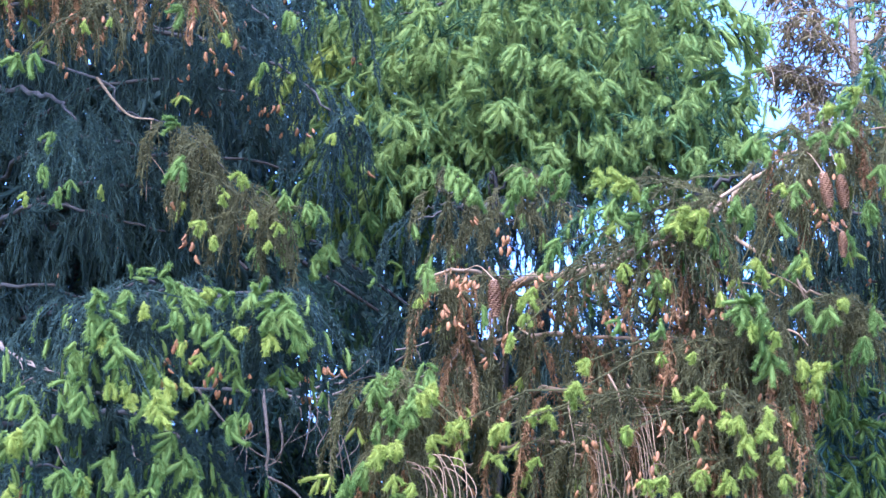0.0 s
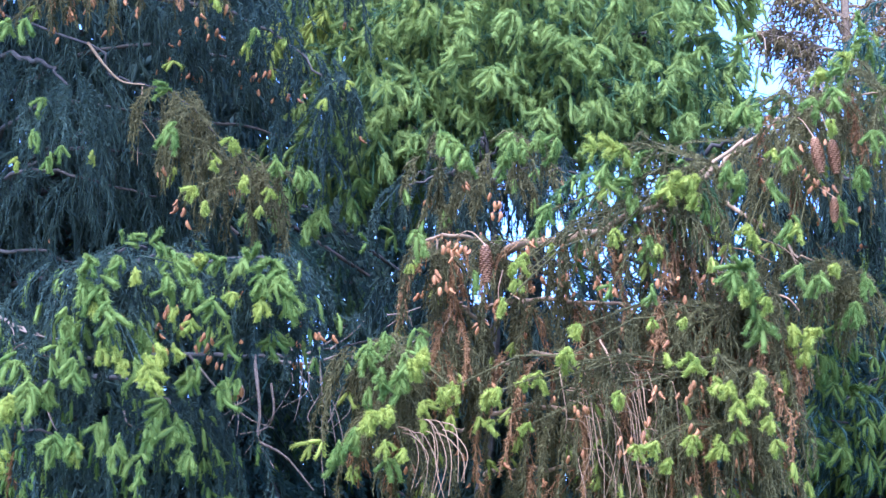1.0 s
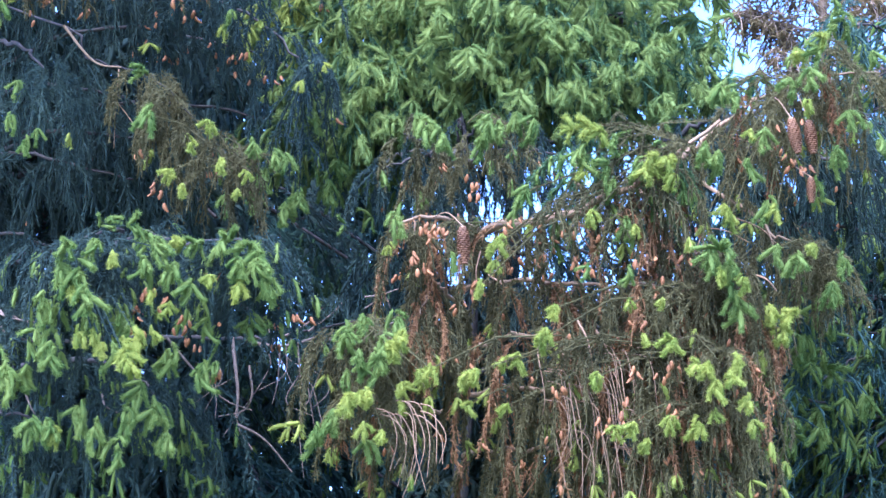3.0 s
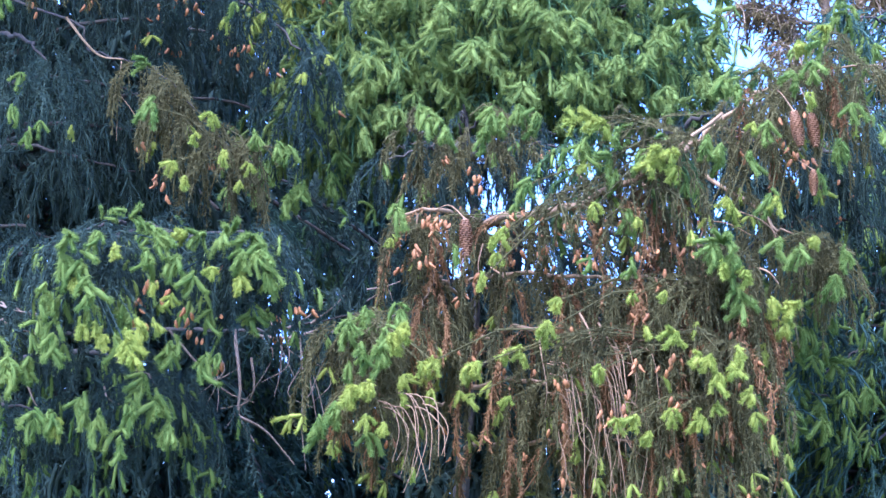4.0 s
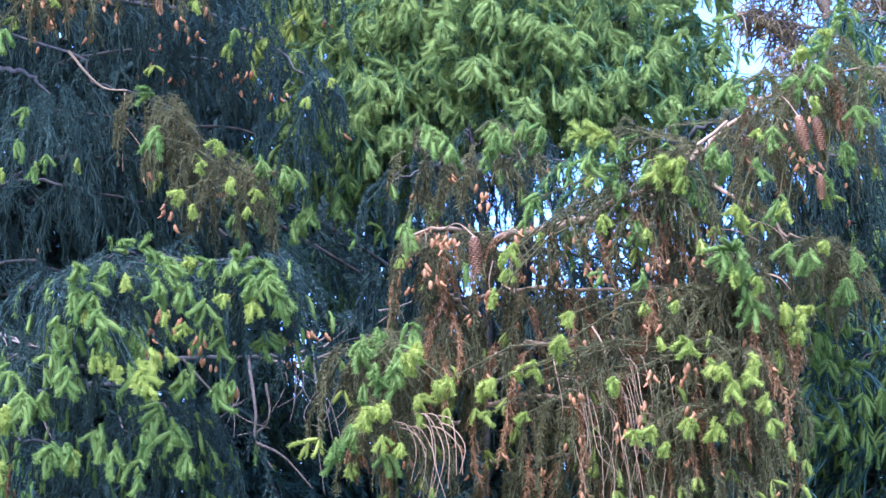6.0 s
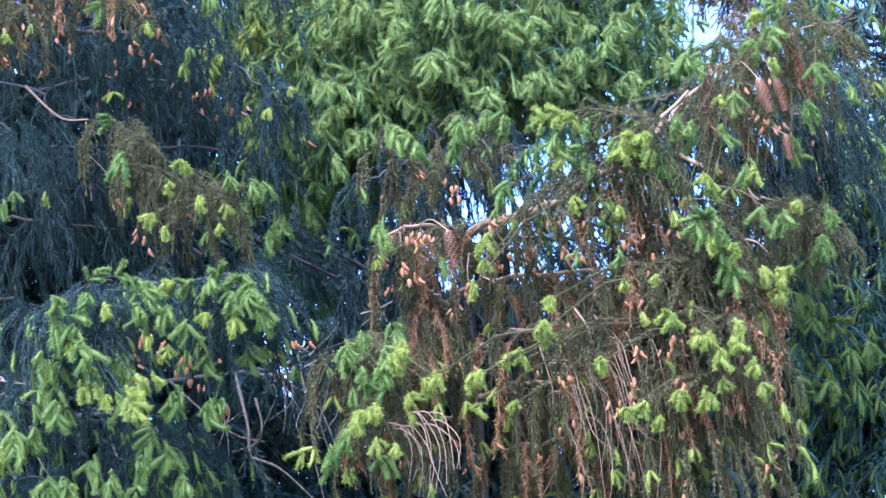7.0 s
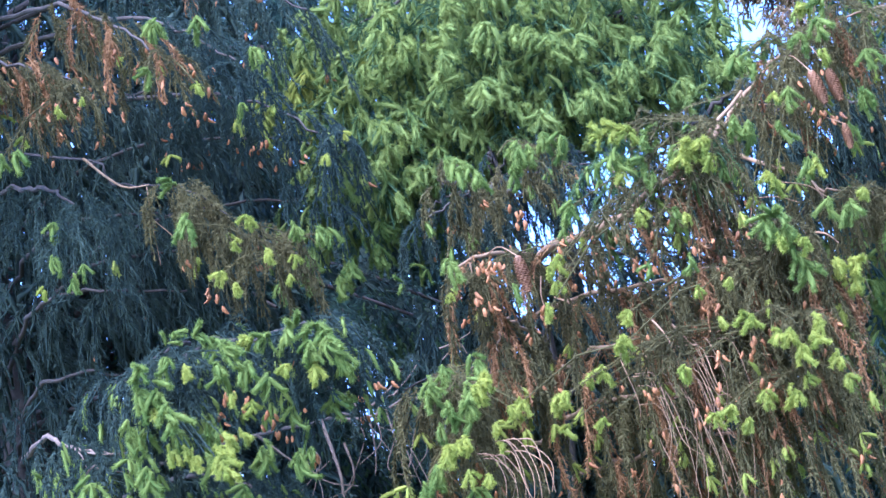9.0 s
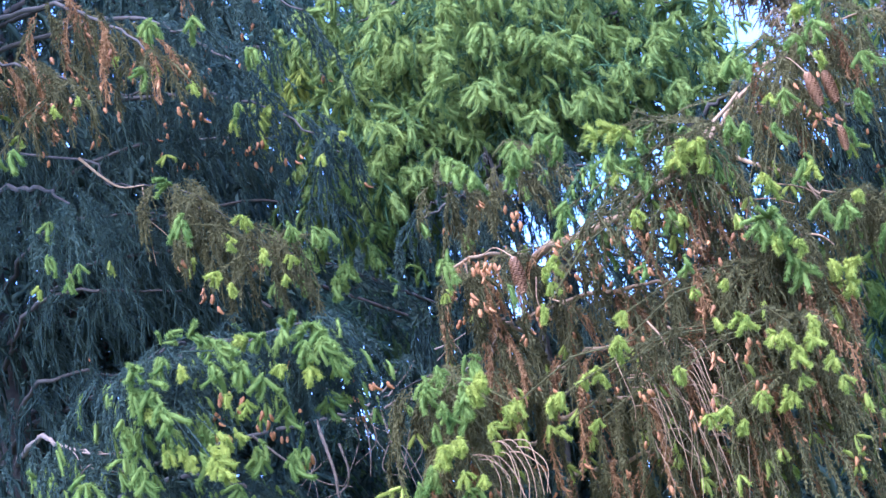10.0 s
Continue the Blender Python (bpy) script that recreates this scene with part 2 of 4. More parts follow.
class Bough:
    """A limb with drooping twigs. Foliage is gathered here and linked by done()."""

    def __init__(self, tree_ob, pts, thick=0.012, wood=M_BARK, needle=M_OLD, sides=7):
        self.tree, self.needle, self.wood = tree_ob, needle, wood
        self.foot = np.array(tree_ob["foot"][:])
        self.new_kind = M_LIME
        self.line = smooth_path(pts, 24)
        self.line[1:-1] += rng.normal(scale=0.006, size=(22, 3))
        keep = slice(None) if sides > 5 else slice(None, None, 3)
        v, f = tubes([(self.line[keep] - self.foot, np.linspace(thick, thick * 0.3, 24)[keep])], sides)
        self.limb = part("bough", mesh_of("bough", v, f, wood, True), tree_ob)
        self.green, self.dry, self.bare, self.lush = [], [], [], []

    def hang(self, n, lo, hi, side=0.12, pull=0.5, dry=0.00, fresh=0.0, buds=0.0, kind=None, u0=0.05, u1=1.0, lush=0.0, sides=12, twig=0.075):
        """n drooping fronds of lo..hi metres along the limb, each with short side twigs; new growth or spent buds at their ends."""
        u = rng.uniform(u0, u1, n) ** 0.9 * 22.99
        i = u.astype(int)
        f = (u - i)[:, None]
        start = self.line[i] * (1 - f) + self.line[i + 1] * f
        tan = unit(self.line[i + 1] - self.line[i])
        out = rng.normal(size=(n, 3)) * np.array([1, 1, 0.35])
        heading = unit(tan * 0.6 + out * 0.9)
        start = start + out * np.array([1, 1, 0]) * side * 0.3
        tw = droop(start, heading, rng.uniform(lo, hi, n), np.full(n, pull))
        is_dry = rng.random(n) < dry
        self.green.append(tw[~is_dry])
        self.dry.append(tw[is_dry])
        if sides:
            own = np.repeat(np.arange(n), sides)
            pos = np.tile((np.arange(sides) + 0.5) / sides, n) * 4.4 + 0.5
            k = pos.astype(int)
            g = (pos - k)[:, None]
            at = tw[own, k] * (1 - g) + tw[own, k + 1] * g
            along = unit(tw[own, k + 1] - tw[own, k])
            across = rng.normal(size=along.shape) * np.array([1, 1, 0.4])
            more = droop(at, along * 0.9 + unit(across) * 0.7, rng.uniform(0.6, 1.35, len(own)) * twig, np.full(len(own), pull * 0.7))
            new_ = rng.random(len(own)) < lush
            d = is_dry[own]
            self.green.append(more[~d & ~new_])
            self.dry.append(more[d & ~new_])
            self.lush.append(more[new_])
        has = rng.random(n) < fresh
        if has.any():
            end = np.repeat(tw[has, -1], 3, 0)
            way = np.repeat(unit(tw[has, -1] - tw[has, -2]), 3, 0)
            self.lush.append(droop(end, way + rng.normal(scale=0.55, size=end.shape), rng.uniform(0.042, 0.066, len(end)), np.full(len(end), 0.12)))
        for j in np.nonzero(~has & (rng.random(n) < buds))[0]:
            self.buds(tw[j, -1], tw[j, -1] - tw[j, -2], rng.integers(1, 4))
        self.new_kind = kind or M_LIME
        return self

    def shoots(self, p, d, n, kind, size=1.0, fan=0.55):
        """A spray of n new shoots about one twig's end: the last one goes straight on, the others out to the sides."""
        d = unit(np.asarray(d, float))
        across = unit(np.cross(d, rng.normal(scale=0.35, size=3) + np.array([0, -1.0, 0])))
        for k in range(n):
            out = 0.0 if k == 0 else (1 if k % 2 else -1) * rng.uniform(0.35, 1.5) * fan
            e = unit(d + across * out * 1.9 + rng.normal(scale=0.22, size=3) + np.array([0, 0, 0.30 * abs(out)]))
            at = np.asarray(p) - self.foot - d * 0.009 * k * rng.uniform(0.3, 1.0)
            ob = part("new_shoot", kind[rng.integers(len(kind))], self.limb)
            ob.matrix_local = aimed(at, e, rng.normal(scale=0.5), size * rng.uniform(0.75, 1.2))

    def buds(self, p, d, n):
        for _ in range(n):
            e = unit(unit(np.asarray(d, float)) + np.array([0, 0, -0.8]) + rng.normal(scale=0.25, size=3))
            ob = part("bud", BUDS[rng.integers(len(BUDS))], self.limb)
            q = np.asarray(p) + rng.normal(scale=0.016, size=3) - self.foot
            ob.matrix_local = aimed(q, e, rng.uniform(0, 6.28), rng.uniform(0.70, 1.05))

    def tip(self, x, y, z, n=4, kind=None, size=1.0, down=1.6, fan=0.42, fill=3):
        """A twig that grows from the limb to a place and ends in a fan of new shoots."""
        kind = kind or LIME
        n += n // 2
        q = np.array([x, y, z])
        k = int(np.argmin(((self.line - q) ** 2).sum(1) - 0.04 * np.arange(24)))
        a = self.line[k]
        mid = (a + q) / 2 + np.array([0, 0, 0.10 * np.linalg.norm(a - q)])
        tw = smooth_path([a, mid, q], 6)
        self.green.append(tw[None])
        d = unit(unit(q - mid) + np.array([0, 0, -down]))
        self.shoots(q, d, n, kind, size, fan)
        if fill:
            s = np.repeat(tw[3:4], fill, 0)
            more = droop(s, rng.normal(size=(fill, 3)) + d, rng.uniform(0.08, 0.2, fill), np.full(fill, 0.5))
            self.green.append(more)
        return self

    def stalk(self, pts, thick=0.004):
        """A bare twig through a few places."""
        self.bare.append((smooth_path(pts, 12), np.linspace(thick, thick * 0.4, 12)))
        return self

    def cone(self, x, y, z, lean=0.0, size=1.0):
        """A cone that hangs with its top at a place, by a short stem from the limb."""
        q = np.array([x, y, z])
        a = self.line[int(np.argmin(((self.line - q) ** 2).sum(1)))]
        self.bare.append((smooth_path([a, (a + q) / 2 + np.array([0, 0, 0.03]), q], 8), np.full(8, 0.002)))
        ob = part("cone", CONE, self.limb, "ripe brown spruce cone")
        ob.matrix_local = Matrix.Translation(Vector(q - self.foot)) @ pose(0, 0, 0, rng.uniform(-4, 4), lean, 0) @ pose(0, 0, 0, 0, 0, rng.uniform(0, 90)) @ Matrix.Scale(size, 4)
        return self

    def done(self, gap=0.0032, length=0.020, width=0.0050, stem=0.0030, twig=M_TWIG):
        for name, mat, lines in (("foliage", self.needle, self.green), ("dry_foliage", M_DRY, self.dry)):
            lines = [x for x in lines if len(x)]
            if lines:
                lines = np.concatenate(lines) - self.foot
                core = bundle(lines[:, [0, 3, 5]], stem * rng.uniform(0.7, 1.3, (len(lines), 1)) * np.array(TWIG_FORM))
                v, f = gather([core, needles(lines, gap, length, width, 0.75)])
                part(name, mesh_of(name, v, f, mat, True), self.limb, kind="stuff")
        lines = [x for x in self.lush if len(x)]
        if lines:
            v, f = brushes(np.concatenate(lines) - self.foot, 0.0060, 0.0010, 0.0195, 0.0040)
            part("new_growth", mesh_of("new_growth", v, f, self.new_kind, True), self.limb, kind="stuff")
        for pts, rad in self.bare:
            v, f = tubes([(pts - self.foot, rad)], 5)
            part("bare_twig", mesh_of("bare_twig", v, f, twig, True), self.limb)


def crown(tree_ob, z0, z1, reach, top, step, each, needle, twigs, keep=None, sag=0.25, kind=None, fresh=0.0,
          lo=0.18, hi=0.42, gap=0.011, length=0.030, width=0.011, stem=0.004, sides=0, lush=0.0, twig=0.08, pull=0.35, shrink=1.0):
    """Whorls of boughs round a trunk from z0 to z1; reach falls to nothing at the top."""
    fx, fy, _ = tree_ob["foot"][:]
    z = z0
    while z < z1:
        for k in range(each):
            az = (k + rng.uniform(-0.35, 0.35)) * 2 * math.pi / each + z * 2.1
            r = min(reach, (top - z) * shrink) * rng.uniform(0.75, 1.08)
            c, s = math.cos(az), math.sin(az)
            if r < 0.15 or (keep and not keep(c, s, z)):
                continue
            zz = z + rng.uniform(-0.5, 0.5) * step
            b = Bough(tree_ob, [(fx, fy, zz), (fx + c * r * 0.5, fy + s * r * 0.5, zz + 0.10 * r),
                                (fx + c * r, fy + s * r, zz + 0.10 * r - sag * r)], 0.010 + 0.006 * r, M_BARK, needle, 4)
            b.hang(max(6, int(twigs * r)), lo, hi, 0.35, pull, fresh=fresh, kind=kind, u0=0.2, sides=sides, lush=lush, twig=twig)
            b.done(gap, length, width, stem, M_BARK)
        z += step


def thicket(tree_ob, n, lo, hi, needle, keep=None, name="inner_foliage"):
    """The close inner foliage of a tree: coarse hanging sprays that fill a block of its crown."""
    foot = np.array(tree_ob["foot"][:])
    p = rng.uniform(lo, hi, (n, 3))
    if keep:
        p = p[keep(p[:, 0], p[:, 1], p[:, 2])]
    n = len(p)
    lines = droop(p, rng.normal(size=(n, 3)) * np.array([1, 1, 0.3]), rng.uniform(0.16, 0.34, n), np.full(n, 0.7)) - foot
    core = bundle(lines[:, [0, 2, 5]], 0.016 * rng.uniform(0.6, 1.3, (n, 1)) * np.array((0.6, 1.0, 0.2)))
    v, f = gather([core, needles(lines, 0.010, 0.040, 0.016, 0.7)])
    part(name, mesh_of(name, v, f, needle, True), tree_ob, kind="stuff")


# ---- ground ----
def ground():
    n = 60
    g = np.linspace(-1, 1, n)
    g = np.sign(g) * np.abs(g) ** 3 * 1500
    xx, yy = np.meshgrid(g, g, indexing="ij")
    zz = -0.02 - 0.03 * (1 + np.sin(xx * 1.3) * np.cos(yy * 1.1))
    v = np.stack([xx, yy, zz], -1).reshape(-1, 3)
    i, j = np.meshgrid(np.arange(n - 1), np.arange(n - 1), indexing="ij")
    a = (i * n + j).ravel()
    f = np.stack([a, a + n, a + n + 1, a + 1], 1)
    tagged(new("ground", mesh_of("ground", v, f, M_SOIL, True)), "grassy ground under the spruce trees", "ground", kind="structure")


ground()


# ---- the dark spruce with shaded inner boughs ----
B = tree("spruce_tree", -2.01, 11.40, 9.5, 0.16, "tall shaded Norway spruce with drooping dull green boughs")


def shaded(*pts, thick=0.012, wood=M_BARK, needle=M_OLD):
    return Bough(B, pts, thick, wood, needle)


# rusty boughs high up
b = shaded((-2.061, 11.400, 5.366), (-1.638, 9.600, 4.878), (-1.411, 9.200, 4.659), (-1.129, 9.000, 4.453), needle=M_OLIVE)
b.hang(40, 0.12, 0.32, dry=0.21, fresh=0.10, buds=0.9, u0=0.3, pull=0.6)
b.tip(-1.169, 8.750, 4.287, 3, size=0.7).tip(-1.086, 8.750, 4.301, 2, size=0.6).tip(-1.394, 8.800, 4.187, 4, SOFT).tip(-1.335, 8.800, 4.197, 3, SOFT)
b.done()
b = shaded((-2.069, 11.400, 5.594), (-1.544, 9.500, 4.971), (-1.592, 9.100, 4.748), (-1.703, 9.000, 4.573), needle=M_OLIVE)
b.hang(27, 0.2, 0.5, dry=0.17, fresh=0.25, buds=0.6, u0=0.3, pull=0.6)
b.done()
b = shaded((-2.067, 11.400, 5.543), (-1.286, 9.700, 4.977), (-1.053, 9.300, 4.755), (-0.844, 9.100, 4.515), needle=M_OLIVE)
b.hang(25, 0.14, 0.30, dry=0.25, fresh=0.08, buds=0.9, u0=0.3, pull=0.6)
b.tip(-0.866, 8.850, 4.367, 3, SOFT).tip(-0.727, 9.000, 4.331, 2, size=0.7)
b.done()
b = shaded((-2.061, 11.400, 5.366), (-1.132, 10.000, 4.970), (-0.821, 9.600, 4.750), (-0.602, 9.400, 4.497))
b.hang(33, 0.18, 0.38, dry=0.04, fresh=0.08, buds=0.30, u0=0.25, pull=0.6)
b.tip(-0.745, 9.100, 4.365, 2, size=0.7).tip(-0.616, 9.200, 4.285, 2, SOFT, 0.7).tip(-0.699, 9.200, 4.619, 4, SOFT).tip(-0.845, 9.200, 4.639, 4, SOFT).tip(-0.537, 9.300, 4.497, 3, SOFT)
b.done()
b = shaded((-2.051, 11.400, 5.114), (-1.072, 10.100, 4.669), (-0.626, 9.800, 4.470), (-0.369, 9.600, 4.203))
b.hang(38, 0.15, 0.36, dry=0.06, fresh=0.06, buds=0.40, u0=0.3, pull=0.6)
b.tip(-0.383, 9.350, 4.075, 2, size=0.8).tip(-0.303, 9.400, 4.149, 2, size=0.7).tip(-0.442, 9.500, 3.850, 3, SOFT).tip(-0.399, 9.700, 3.752, 5, SOFT, 1.2).tip(-0.449, 9.700, 3.711, 4, SOFT, 1.2).tip(-0.560, 9.700, 3.752, 4, SOFT, 1.1).tip(-0.352, 9.700, 4.063, 4, SOFT, 1.1).tip(-0.521, 9.700, 3.835, 4, SOFT).tip(-0.295, 9.900, 3.839, 4, SOFT, 1.1).tip(-0.660, 9.700, 3.752, 3, SOFT).tip(-0.265, 9.900, 3.923, 4, SOFT, 1.1)
b.done()
b = shaded((-2.065, 11.400, 5.467), (-1.049, 10.200, 5.174), (-0.639, 9.900, 5.024), (-0.336, 9.700, 4.718))
b.hang(33, 0.2, 0.42, dry=0.03, buds=0.2, u0=0.35, pull=0.6)
b.cone(-0.476, 9.500, 4.844, 4)
b.done()
# the crooked bough with a bare orange stretch
b = shaded((-2.050, 11.400, 5.064), (-1.224, 9.500, 4.331), (-1.107, 9.300, 4.150), (-0.979, 9.200, 4.091), (-0.868, 9.150, 4.038), (-0.737, 9.100, 3.891), (-0.593, 9.100, 3.726), thick=0.005, needle=M_OLIVE)
b.hang(38, 0.14, 0.32, 0.1, fresh=0.03, buds=0.05, u0=0.52, pull=0.7)
b.tip(-0.859, 8.850, 3.838, 4, SOFT).tip(-0.657, 8.800, 3.787, 4, size=0.8).tip(-0.619, 8.800, 3.656, 5, size=0.7).tip(-0.711, 8.800, 3.731, 2, size=0.7)
b.tip(-0.783, 8.800, 3.628, 4, size=0.8).tip(-0.740, 8.800, 3.581, 3, size=0.8).tip(-0.539, 8.850, 3.643, 2, size=0.8).tip(-0.566, 8.850, 3.583, 2, size=0.7).tip(-0.882, 8.900, 3.994, 3, SOFT, 0.9, 0.2)
b.tip(-0.442, 8.900, 3.707, 4, SOFT, 0.8).tip(-0.516, 8.900, 3.745, 4, SOFT, 0.8)
for x, z in ((-0.868, 3.626), (-0.836, 3.620), (-0.818, 3.612), (-0.898, 3.741)):
    b.buds((x, 9.0, z), (0, 0, -1), 2)
b.stalk([(-0.987, 9.150, 4.071), (-0.990, 9.100, 3.930), (-0.994, 9.100, 3.784)], 0.0024).stalk([(-0.991, 9.100, 3.950), (-0.946, 9.100, 3.891), (-0.922, 9.100, 3.852)], 0.002)
b.stalk([(-1.175, 9.150, 4.224), (-1.103, 9.100, 4.123), (-1.050, 9.100, 4.075), (-0.974, 9.100, 4.064)], 0.0058)
b.done(twig=M_LIMB)
# hanging strands by the trunk
b = shaded((-2.042, 11.400, 4.865), (-1.502, 9.900, 4.381), (-1.346, 9.400, 4.210), (-1.239, 9.200, 4.085))
b.hang(19, 0.16, 0.34, 0.2, fresh=0.15, u0=0.3, pull=0.7)
b.tip(-1.374, 8.950, 3.757, 3, size=0.7).tip(-1.260, 8.900, 3.755, 4, SOFT, 0.8).tip(-1.220, 8.900, 3.793, 3, SOFT, 0.8).tip(-1.304, 9.000, 3.982, 3, SOFT, 0.8).tip(-1.314, 8.900, 3.841, 3, SOFT, 0.8)
b.done()
b = shaded((-2.044, 11.400, 4.914), (-1.711, 9.900, 4.435), (-1.701, 9.400, 4.230), (-1.718, 9.200, 4.055))
b.hang(19, 0.2, 0.4, 0.2, fresh=0.2, u0=0.3, pull=0.7).done()
for q in ((-1.124, 10.300, 4.193), (-0.980, 10.400, 4.040), (-1.289, 10.300, 3.929), (-0.571, 10.400, 4.152), (-0.763, 10.300, 4.415), (-1.048, 10.300, 4.662), (-1.396, 10.300, 4.730), (-1.421, 10.400, 3.645)):
    x, y, z = q
    b = shaded((B.location.x, B.location.y, z + 0.05), (x * 0.6 + B.location.x * 0.4, y, z + 0.12), (x + 0.25, y - 0.1, z))
    b.hang(33, 0.2, 0.5, 0.3, pull=0.6, buds=0.03, u0=0.1).done(0.006, 0.018, 0.005, 0.004)

# the bright bough low down, its new growth in the light
b = shaded((-2.004, 11.400, 3.841), (-1.090, 9.900, 3.630), (-0.929, 9.300, 3.536), (-0.750, 9.000, 3.436), (-0.576, 8.900, 3.425), (-0.481, 8.850, 3.340), thick=0.012, wood=M_BARK)
b.hang(40, 0.14, 0.40, 0.22, fresh=0.35, lush=0.12, kind=M_SOFT, buds=0.20, u0=0.35, pull=0.55)
b.tip(-0.596, 8.650, 3.373, 6, SOFT, 1.1, 0.1).tip(-0.524, 8.650, 3.364, 6, SOFT, 1.1, 0.2).tip(-0.485, 8.600, 3.291, 6, SOFT, 1.1).tip(-0.538, 8.600, 3.291, 5, SOFT).tip(-0.458, 8.600, 3.237, 4, SOFT)
b.tip(-0.685, 8.650, 3.364, 5, SOFT, 0.9, 0.1).tip(-0.735, 8.650, 3.373, 4, LIME, 0.8, 0.0).tip(-0.635, 8.600, 3.246, 4, size=0.8).tip(-0.546, 8.600, 3.219, 4).tip(-0.696, 8.600, 3.219, 4, SOFT).tip(-0.750, 8.600, 3.273, 4, SOFT)
b.tip(-0.762, 8.600, 3.156, 3, size=0.9).tip(-0.811, 8.600, 3.201, 2, size=0.7).tip(-0.649, 8.700, 3.120, 3, SOFT).tip(-0.509, 8.750, 3.129, 6, SOFT).tip(-0.771, 8.700, 3.003, 6, SOFT).tip(-0.664, 8.700, 2.958, 6, SOFT).tip(-0.620, 8.700, 2.985, 3, SOFT, 0.8)
b.done()
b = shaded((-2.002, 11.400, 3.794), (-1.110, 9.900, 3.609), (-0.975, 9.200, 3.505), (-0.986, 8.950, 3.473), (-1.066, 8.850, 3.424), (-1.131, 8.800, 3.367), wood=M_BARK)
b.hang(44, 0.14, 0.44, 0.24, fresh=0.35, lush=0.12, kind=M_SOFT, buds=0.08, u0=0.35, pull=0.55)
b.tip(-0.968, 8.700, 3.448, 4, SOFT, 0.9, -0.3).tip(-0.882, 8.650, 3.428, 4, SOFT, 0.9, -0.2).tip(-0.846, 8.650, 3.392, 4, SOFT).tip(-0.932, 8.600, 3.318, 3, LIME, 0.9).tip(-0.991, 8.600, 3.363, 3, SOFT, 0.9).tip(-1.082, 8.550, 3.344, 5, SOFT, 1.0, 0.2)
b.tip(-0.796, 8.600, 3.345, 5, SOFT).tip(-0.839, 8.600, 3.291, 5, SOFT, 1.1).tip(-1.089, 8.550, 3.263, 5, SOFT, 1.2).tip(-1.036, 8.550, 3.254, 5, SOFT, 1.1).tip(-1.061, 8.550, 3.200, 4, LIME, 0.9).tip(-1.005, 8.500, 3.173, 5, SOFT, 1.2)
b.tip(-1.154, 8.600, 3.156, 6, SOFT, 1.1).tip(-1.110, 8.600, 3.156, 4, SOFT).tip(-1.031, 8.550, 3.058, 4, LIME, 0.9).tip(-0.987, 8.550, 3.058, 3, LIME, 0.8).tip(-0.960, 8.550, 3.023, 4, LIME, 0.9).tip(-0.925, 8.550, 3.023, 3, SOFT).tip(-1.003, 8.600, 3.129, 4, SOFT, 1.1)
b.tip(-1.124, 8.600, 3.031, 7, SOFT, 1.2).tip(-0.875, 8.500, 2.962, 8, LIME, 1.1).tip(-0.847, 8.550, 3.049, 5, LIME, 1.0).tip(-0.808, 8.600, 3.076, 3, LIME, 0.8).tip(-0.921, 8.650, 3.156, 4, SOFT).tip(-0.893, 8.650, 3.102, 4, SOFT)
for x, z in ((-0.979, 3.201), (-0.839, 3.238), (-0.790, 3.192), (-0.742, 3.129), (-0.871, 3.120), (-0.637, 3.283), (-0.565, 3.274), (-0.700, 3.075)):
    b.buds((x, 8.72, z), (0, 0, -1), 3)
b.done()
# lower tiers
b = shaded((-1.986, 11.400, 3.367), (-1.185, 9.600, 3.148), (-0.917, 9.100, 3.011), (-0.814, 9.000, 2.921))
b.hang(49, 0.16, 0.45, 0.3, fresh=0.4, lush=0.15, kind=M_SOFT, u0=0.25, pull=0.6)
b.tip(-0.858, 8.700, 2.895, 6, SOFT, 1.2).tip(-0.813, 8.700, 2.842, 6, SOFT, 1.2).tip(-0.991, 8.650, 2.781, 4, SOFT, 1.1).tip(-0.887, 8.650, 2.817, 5, SOFT).tip(-1.052, 8.700, 2.842, 5, SOFT, 1.1).tip(-0.919, 8.650, 2.711, 5, SOFT).tip(-0.767, 8.700, 2.753, 5, SOFT)
b.stalk([(-0.996, 8.900, 2.925), (-0.980, 8.850, 2.881), (-0.940, 8.850, 2.859)], 0.004)
b.done()
b = shaded((-1.997, 11.400, 3.651), (-1.553, 9.400, 3.369), (-1.373, 9.000, 3.219), (-1.236, 8.950, 3.163), wood=M_TWIG)
b.hang(27, 0.12, 0.32, 0.2, fresh=0.35, lush=0.1, kind=M_SOFT, u0=0.35, pull=0.7)
b.stalk([(-1.449, 9.000, 3.272), (-1.375, 8.950, 3.210), (-1.353, 8.900, 3.142)], 0.003).stalk([(-1.347, 8.950, 3.201), (-1.284, 8.900, 3.173), (-1.202, 8.900, 3.160)], 0.0035).stalk([(-1.302, 8.900, 3.155), (-1.356, 8.900, 3.127), (-1.390, 8.900, 3.053)], 0.004)
b.stalk([(-1.329, 8.900, 3.142), (-1.291, 8.900, 3.109), (-1.270, 8.850, 3.060)], 0.004).stalk([(-1.271, 8.950, 3.117), (-1.216, 8.950, 3.108), (-1.162, 8.950, 3.136)], 0.004).stalk([(-1.265, 8.950, 3.210), (-1.239, 8.950, 3.285), (-1.201, 9.000, 3.341)], 0.003)
b.tip(-1.278, 8.650, 2.941, 7, SOFT, 1.2).tip(-1.330, 8.600, 2.898, 6, LIME, 1.1).tip(-1.215, 8.700, 2.967, 5, SOFT, 1.1).tip(-1.324, 8.700, 3.048, 4, SOFT, 1.2).tip(-1.365, 8.650, 2.905, 5, SOFT).tip(-1.462, 8.700, 2.931, 5, SOFT)
b.done()
b = shaded((-1.981, 11.400, 3.227), (-1.576, 9.500, 3.034), (-1.378, 9.100, 2.917), (-1.208, 8.950, 2.841))
